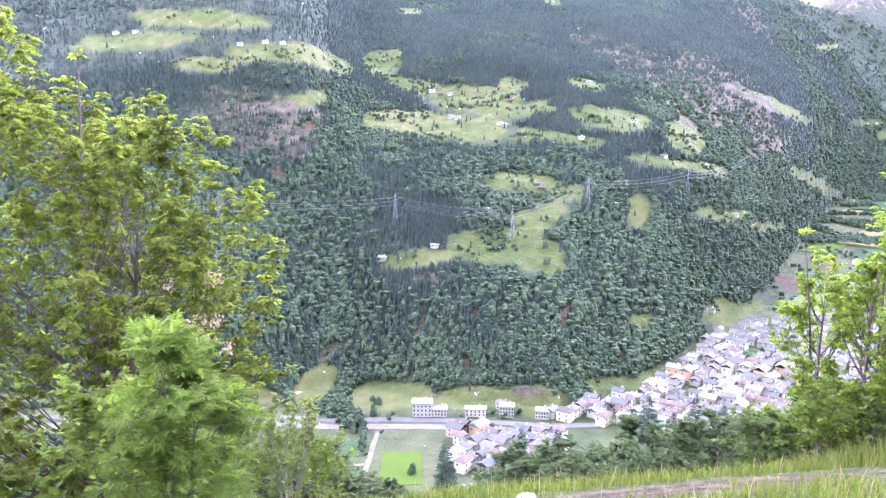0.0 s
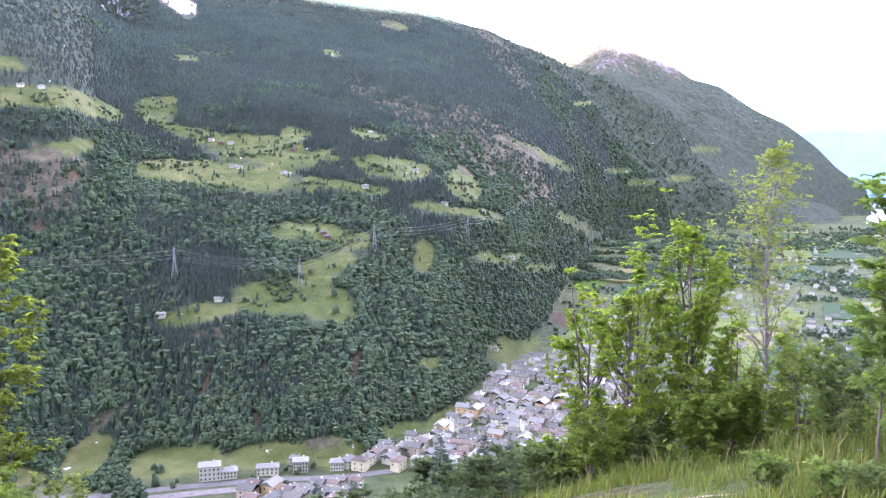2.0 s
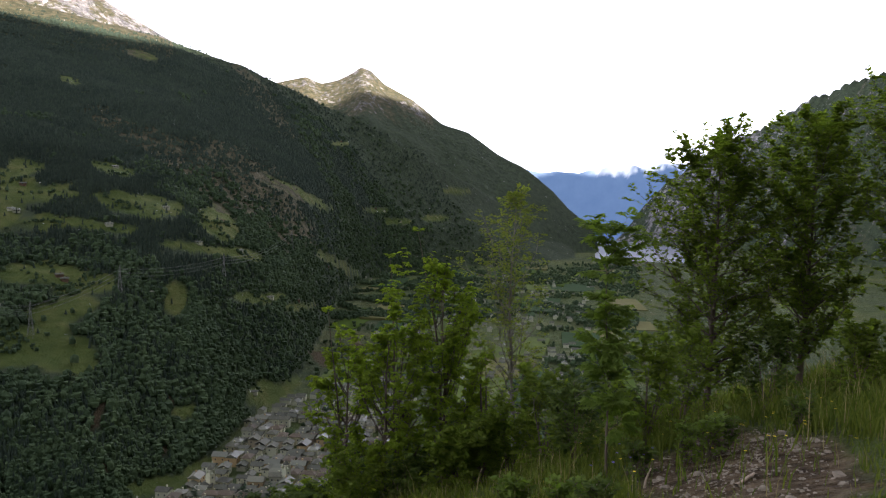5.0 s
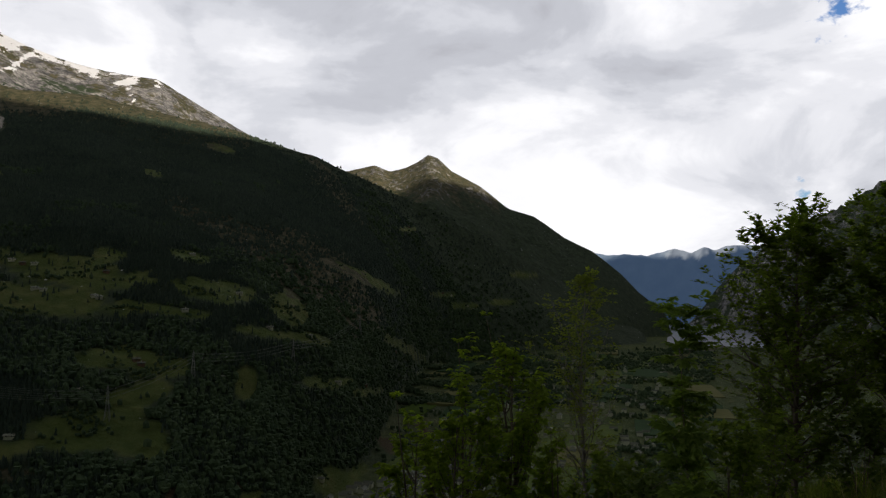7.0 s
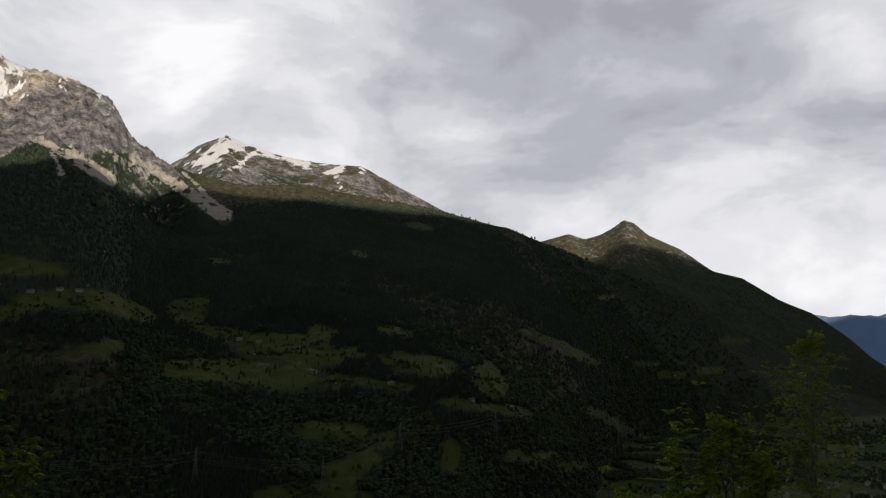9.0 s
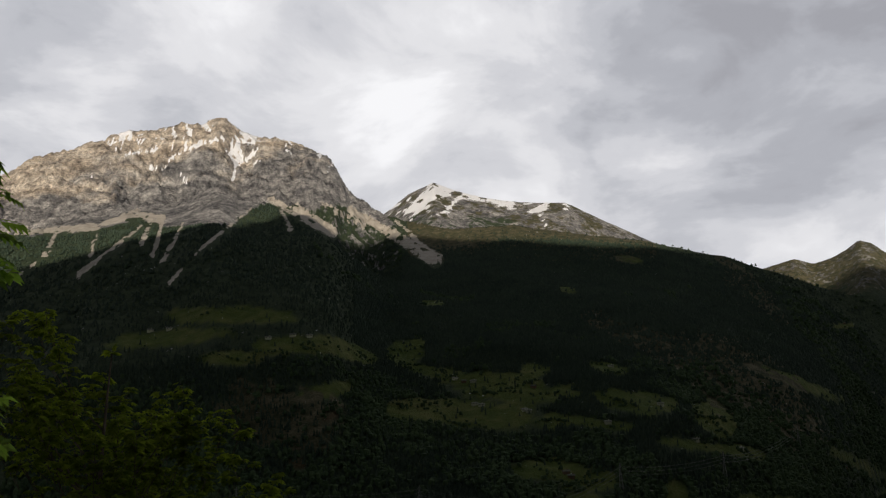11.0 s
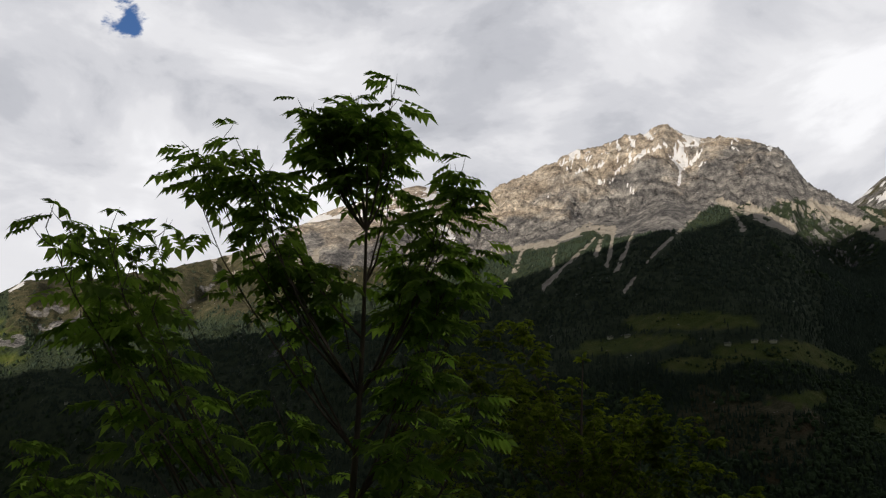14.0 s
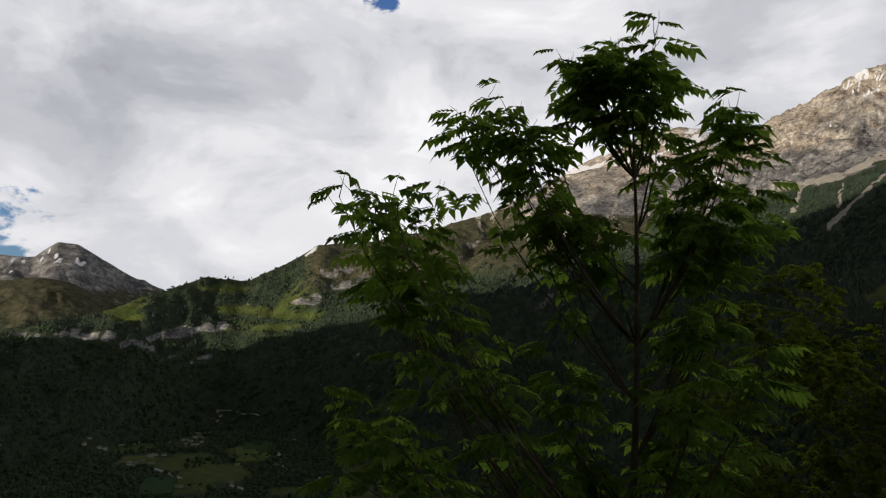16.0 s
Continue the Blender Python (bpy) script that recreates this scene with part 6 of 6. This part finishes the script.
def build_hillside_trees():
    """Broadleaf trees and a few spruces on the slope below."""
    rng = random.Random(71)
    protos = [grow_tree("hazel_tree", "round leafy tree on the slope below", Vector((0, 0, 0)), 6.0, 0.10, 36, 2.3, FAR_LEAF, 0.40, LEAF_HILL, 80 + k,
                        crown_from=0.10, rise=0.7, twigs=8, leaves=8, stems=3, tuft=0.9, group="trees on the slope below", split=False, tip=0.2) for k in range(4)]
    spots = []
    for _ in range(4000):
        az, r = (rng.uniform(-60, 60) if rng.random() < 0.5 else rng.uniform(-16, 30)), 22 + 60 * rng.random() ** 1.3
        p = place(az, r)
        cap = np.interp(az, [-70, -30, -14, -9, -7, -5, 0, 3, 5, 9, 12.5, 17.5, 21.5, 25, 33, 40, 60],
                        [-12, -20, -23.3, -24.7, -25.8, -27.4, -27.4, -26.8, -25.3, -23.8, -22.4, -21.4, -20.4, -19.0, -17, -14.5, -10])
        h = EYE + r * math.tan(radians(cap - rng.uniform(0.0, 3.0) ** 1.3)) - p.z
        if not 2.6 < h < 11 or any((p - q[0]).length < 0.20 * (h + q[1]) for q in spots):
            continue
        spots.append((p, h))
        if len(spots) >= 125:
            break
    for i, (p, h) in enumerate(spots):
        s = h / 6.2
        m = Matrix.Translation(p) @ pose(0, 0, 0, 0, 0, rng.uniform(0, 360))
        b = protos[i] if i < 4 else copy_thing(rng.choice(protos[:3] * 2 + protos), m)
        b.matrix_basis = m @ Matrix.Diagonal((s * rng.uniform(0.95, 1.25), s * rng.uniform(0.95, 1.25), s, 1))
    needles = foliage_material("spruce_needles", (0.020, 0.040, 0.022), (0.045, 0.075, 0.035), 0.0)
    for az, r, el, seed in ((15.4, 48, -20.0, 1), (18.7, 60, -19.9, 2), (6.1, 52, -23.0, 3), (0.2, 44, -24.0, 4), (20.6, 70, -20.1, 5), (8.8, 60, -22.9, 6)):
        p = place(az, r)
        spruce(p, EYE + r * math.tan(radians(el)) - p.z, needles, seed)


def spruce(p, h, needles, seed):
    rng = np.random.default_rng(seed)
    base = empty("spruce", "dark pointed spruce on the slope below", "tree", "spruces on the slope")
    base.matrix_basis = Matrix.Translation(p)
    v, f = tubes([(np.array([(0, 0, -0.3), (0, 0, h * 0.5), (0, 0, h * 0.98)]), np.array([0.16, 0.09, 0.015]))], 7)
    new("trunk", raw_mesh("trunk", v, f, [BARK])).parent = base
    anchors, dirs, sizes = [], [], []
    for k in range(int(h * 34)):
        t = rng.uniform(0.06, 1.0)
        L = h * 0.20 * (1 - t) ** 0.85 + 0.12
        a = rng.uniform(0, 2 * math.pi)
        anchors.append((0, 0, h * t))
        dirs.append((math.cos(a), math.sin(a), -0.30 + 0.5 * t))
        sizes.append(L * rng.uniform(0.7, 1.1))
    new("crown", leaf_mesh("crown", np.array(anchors), np.array(dirs), np.array(sizes), compound_leaf(5, 0.16, 0.25), needles, rng, 0.3)).parent = base


build_near_trees()
build_hillside_trees()


# ---- grass, stones and small things on the shoulder ----
def build_grass():
    rng = np.random.default_rng(17)
    mats = [foliage_material("meadow_grass", (0.066, 0.098, 0.016), (0.142, 0.164, 0.034), 0.4), foliage_material("dry_grass_stems", (0.18, 0.15, 0.065), (0.30, 0.25, 0.13), 0.2)]
    for kind, n, mat, label in ((0, 84000, mats[0], "long green meadow grass on the shoulder"), (1, 5200, mats[1], "dry straw-coloured grass stems with seed heads")):
        az = rng.uniform(-12, 66, n)
        r = 2.3 + 21 * rng.uniform(0, 1, n) ** 1.15
        a = np.radians(az)
        x, y = r * np.sin(a), r * np.cos(a)
        nn = fbm(x / 1.1, y / 1.1, 4, 91)
        d, e = r * np.cos(np.radians(az + 10)), r * np.sin(np.radians(az + 10))
        bare = np.hypot(((x - 8) * 0.8 + (y - 5.9) * 0.6) / 3.4, ((y - 5.9) * 0.8 - (x - 8) * 0.6) / 1.15) + 0.55 * nn < 1.0
        track = (np.abs(d - 7.9 - 0.25 * nn) < 0.6) & (e > 2.2) & (e < 6.8)
        thick = fbm(x / 0.8, y / 0.8, 3, 95)
        keep = ~((bare | track) & (rng.uniform(0, 1, n) > 0.07)) & (thick > -0.35 + 0.25 * rng.normal(0, 1, n))
        x, y, az, r, thick = x[keep], y[keep], az[keep], r[keep], thick[keep]
        z = height(az, r) + EYE - 0.03
        m = len(x)
        lush = step(5.5, 8.5, e[keep]) * 0.75 + 0.25
        h = (0.10 + 0.34 * lush * np.clip(thick + 0.5, 0, 1)) * rng.uniform(0.5, 1.5, m) * (1.0 if kind == 0 else 1.55)
        w = (0.0055 if kind == 0 else 0.003) * rng.uniform(0.7, 1.4, m) * (0.8 + r / 12)
        t = rng.uniform(0, 2 * np.pi, m)
        lean = h * rng.uniform(0.15, 0.65, m) * (1 if kind == 0 else 0.5)
        l = rng.uniform(0, 2 * np.pi, m)
        side = np.stack([np.cos(t) * w, np.sin(t) * w, 0 * w], -1)
        root = np.stack([x, y, z], -1)
        mid = root + np.stack([np.cos(l) * lean * 0.35, np.sin(l) * lean * 0.35, h * 0.62], -1)
        tip = root + np.stack([np.cos(l) * lean, np.sin(l) * lean, h], -1)
        fat = 0.8 if kind == 0 else 2.6
        P = np.stack([root - side, root + side, mid - side * 0.8, mid + side * 0.8, tip - side * 0.1 * fat, tip + side * 0.1 * fat], 1)
        F = np.array([(0, 1, 3, 2), (2, 3, 5, 4)])
        F = (F[None] + (np.arange(m) * 6)[:, None, None]).reshape(-1, 4)
        tagged(new("grass" if kind == 0 else "dry_grass", raw_mesh("grass", P.reshape(-1, 3), F, [mat], smooth=False)), label, "grass", kind="stuff")


def stone(name, label, p, size, flat, seed, mat, group="stones on the bare patch"):
    rng = random.Random(seed)
    bm = bmesh.new()
    bmesh.ops.create_icosphere(bm, subdivisions=2, radius=size)
    for v in bm.verts:
        n = noise.noise(v.co / size * 1.3 + Vector((seed, 0, 0)))
        v.co *= 1 + 0.45 * n
        v.co.z *= flat
    ob = part(name, bm, mat)
    tagged(ob, label, "stone", group)
    ob.matrix_basis = Matrix.Translation(p + Vector((0, 0, size * flat * 0.35))) @ pose(0, 0, 0, rng.uniform(-10, 10), rng.uniform(-10, 10), rng.uniform(0, 360))
    return ob


def stick(label, p, length, thick, turn, lift, seed, mat):
    rng = np.random.default_rng(seed)
    a = radians(turn)
    pts = curve_path(rng, (0, 0, 0.02), (math.sin(a), math.cos(a), lift), length, 8, -0.15, 0.35)
    v, f = tubes([(pts, thick * (1 - 0.5 * np.linspace(0, 1, 9)))], 6)
    ob = tagged(new("stick", raw_mesh("stick", v, f, [mat])), label, "stick", "dead sticks in the grass")
    ob.matrix_basis = Matrix.Translation(p)


def build_small_things():
    pale = surface("pale_limestone", (0.200, 0.170, 0.125), 0.35, 6.0, 0.9, 0.01)
    dry = surface("bleached_dead_wood", (0.34, 0.27, 0.19), 0.3, 8.0, 0.9, 0.004)
    stone("boulder", "pale grey boulder in the grass", place(6.3, 8.5), 0.13, 0.55, 3, pale, "boulders in the grass")
    stone("boulder", "pale grey boulder in the grass", place(29.5, 6.4), 0.10, 0.6, 4, pale, "boulders in the grass")
    rng = random.Random(9)
    for k in range(70):
        u, v = rng.uniform(-3.2, 3.0), rng.uniform(-1.0, 1.0)
        x, y = 8 + 0.8 * u - 0.6 * v, 5.9 + 0.6 * u + 0.8 * v
        stone("stone", "small pale stone on trodden earth", Vector((x, y, ground_z(x, y))), rng.uniform(0.02, 0.065), 0.6, 20 + k, pale)
    # gravel too fine to count
    g = np.random.default_rng(3)
    n = 1300
    u, v = g.normal(0, 1.7, n), g.normal(0, 0.6, n)
    x, y = 8 + 0.8 * u - 0.6 * v, 5.9 + 0.6 * u + 0.8 * v
    az, r = np.degrees(np.arctan2(x, y)), np.hypot(x, y)
    z = height(az, r) + EYE
    bm = bmesh.new()
    bmesh.ops.create_icosphere(bm, subdivisions=1, radius=1.0)
    tv = np.array([tuple(v.co) for v in bm.verts]) * (1, 1, 0.55)
    tf = np.array([[v.index for v in p.verts] for p in bm.faces])
    bm.free()
    s = g.uniform(0.005, 0.024, n)
    jig = g.uniform(0.6, 1.4, (n, len(tv), 1))
    P = np.stack([x, y, z], -1)[:, None] + tv[None] * s[:, None, None] * jig
    F = (tf[None] + (np.arange(n) * len(tv))[:, None, None]).reshape(-1, 3)
    tagged(new("gravel", raw_mesh("gravel", P.reshape(-1, 3), F, [pale], smooth=False)), "loose grey gravel on the trodden patch", "gravel", kind="stuff")
    stick("bleached dead branch lying in the grass", place(32.2, 8.9), 0.7, 0.012, 118, 0.02, 1, dry)
    stick("forked dead branch leaning in the grass", place(36.2, 8.6), 0.55, 0.014, 150, 0.22, 2, dry)
    stick("short weathered stake standing in the bank", place(47.6, 9.3), 0.24, 0.017, 0, 3.0, 3, dry)
    stick("short weathered stake standing in the bank", place(44.2, 9.0), 0.26, 0.014, 30, 3.0, 4, dry)
    stick("bleached log lying on trodden earth", place(53.6, 8.3), 0.8, 0.022, 70, 0.05, 5, dry)
    # a clump of nettles and low herbs beside the bare patch
    k = 200
    for az, r, h in ((51.6, 10.4, 0.75), (52.8, 10.8, 0.65), (50.4, 10.6, 0.6), (44.5, 8.2, 0.4), (42.0, 8.4, 0.45), (57.5, 11.5, 0.6), (38.5, 9.0, 0.45), (47.0, 10.2, 0.5)):
        k += 1
        grow_tree("herb_clump", "leafy green herbs at the edge of the bare patch", place(az, r), h, 0.006, 26, 0.28, SIMPLE_LEAF, 0.085, LEAF_LIGHT if k % 2 else LEAF_BUSH, k,
                  crown_from=0.05, rise=1.6, twigs=3, leaves=6, stems=7, tuft=0.95, category="herbs", group="herbs by the bare patch")
    # flower heads
    stalk = foliage_material("flower_stalks", (0.07, 0.12, 0.02), (0.12, 0.16, 0.04), 0.2)
    rr = random.Random(41)
    for colour, rgb, count, span in (("yellow", (0.65, 0.50, 0.03), 34, (40, 61, 8.0, 13)), ("violet", (0.22, 0.16, 0.50), 9, (42.5, 48, 8.2, 10.5))):
        petal = surface(colour + "_petals", rgb, 0.1, 4, 0.8, 0)
        for i in range(count):
            p = place(rr.uniform(span[0], span[1]), rr.uniform(span[2], span[3]))
            base = empty(colour + "_flower", f"small {colour} flower on a thin stalk in the grass", "flower", colour + " flowers")
            base.matrix_basis = Matrix.Translation(p)
            h = rr.uniform(0.3, 0.5)
            v, f = tubes([(np.array([(0, 0, 0), (0.02, 0, h / 2), (0.03, 0.01, h)]), np.array([0.003, 0.003, 0.002]))], 4)
            new("stalk", raw_mesh("stalk", v, f, [stalk])).parent = base
            bm = bmesh.new()
            for q in range(5):
                a = q * 1.2566
                c = Vector((0.03, 0.01, h))
                bm.faces.new([bm.verts.new(c + Vector(w)) for w in ((0, 0, 0), (0.011 * math.cos(a - 0.5), 0.011 * math.sin(a - 0.5), 0.006), (0.020 * math.cos(a), 0.020 * math.sin(a), 0.005), (0.011 * math.cos(a + 0.5), 0.011 * math.sin(a + 0.5), 0.006))])
            part("petals", bm, petal, base)


build_grass()
build_small_things()
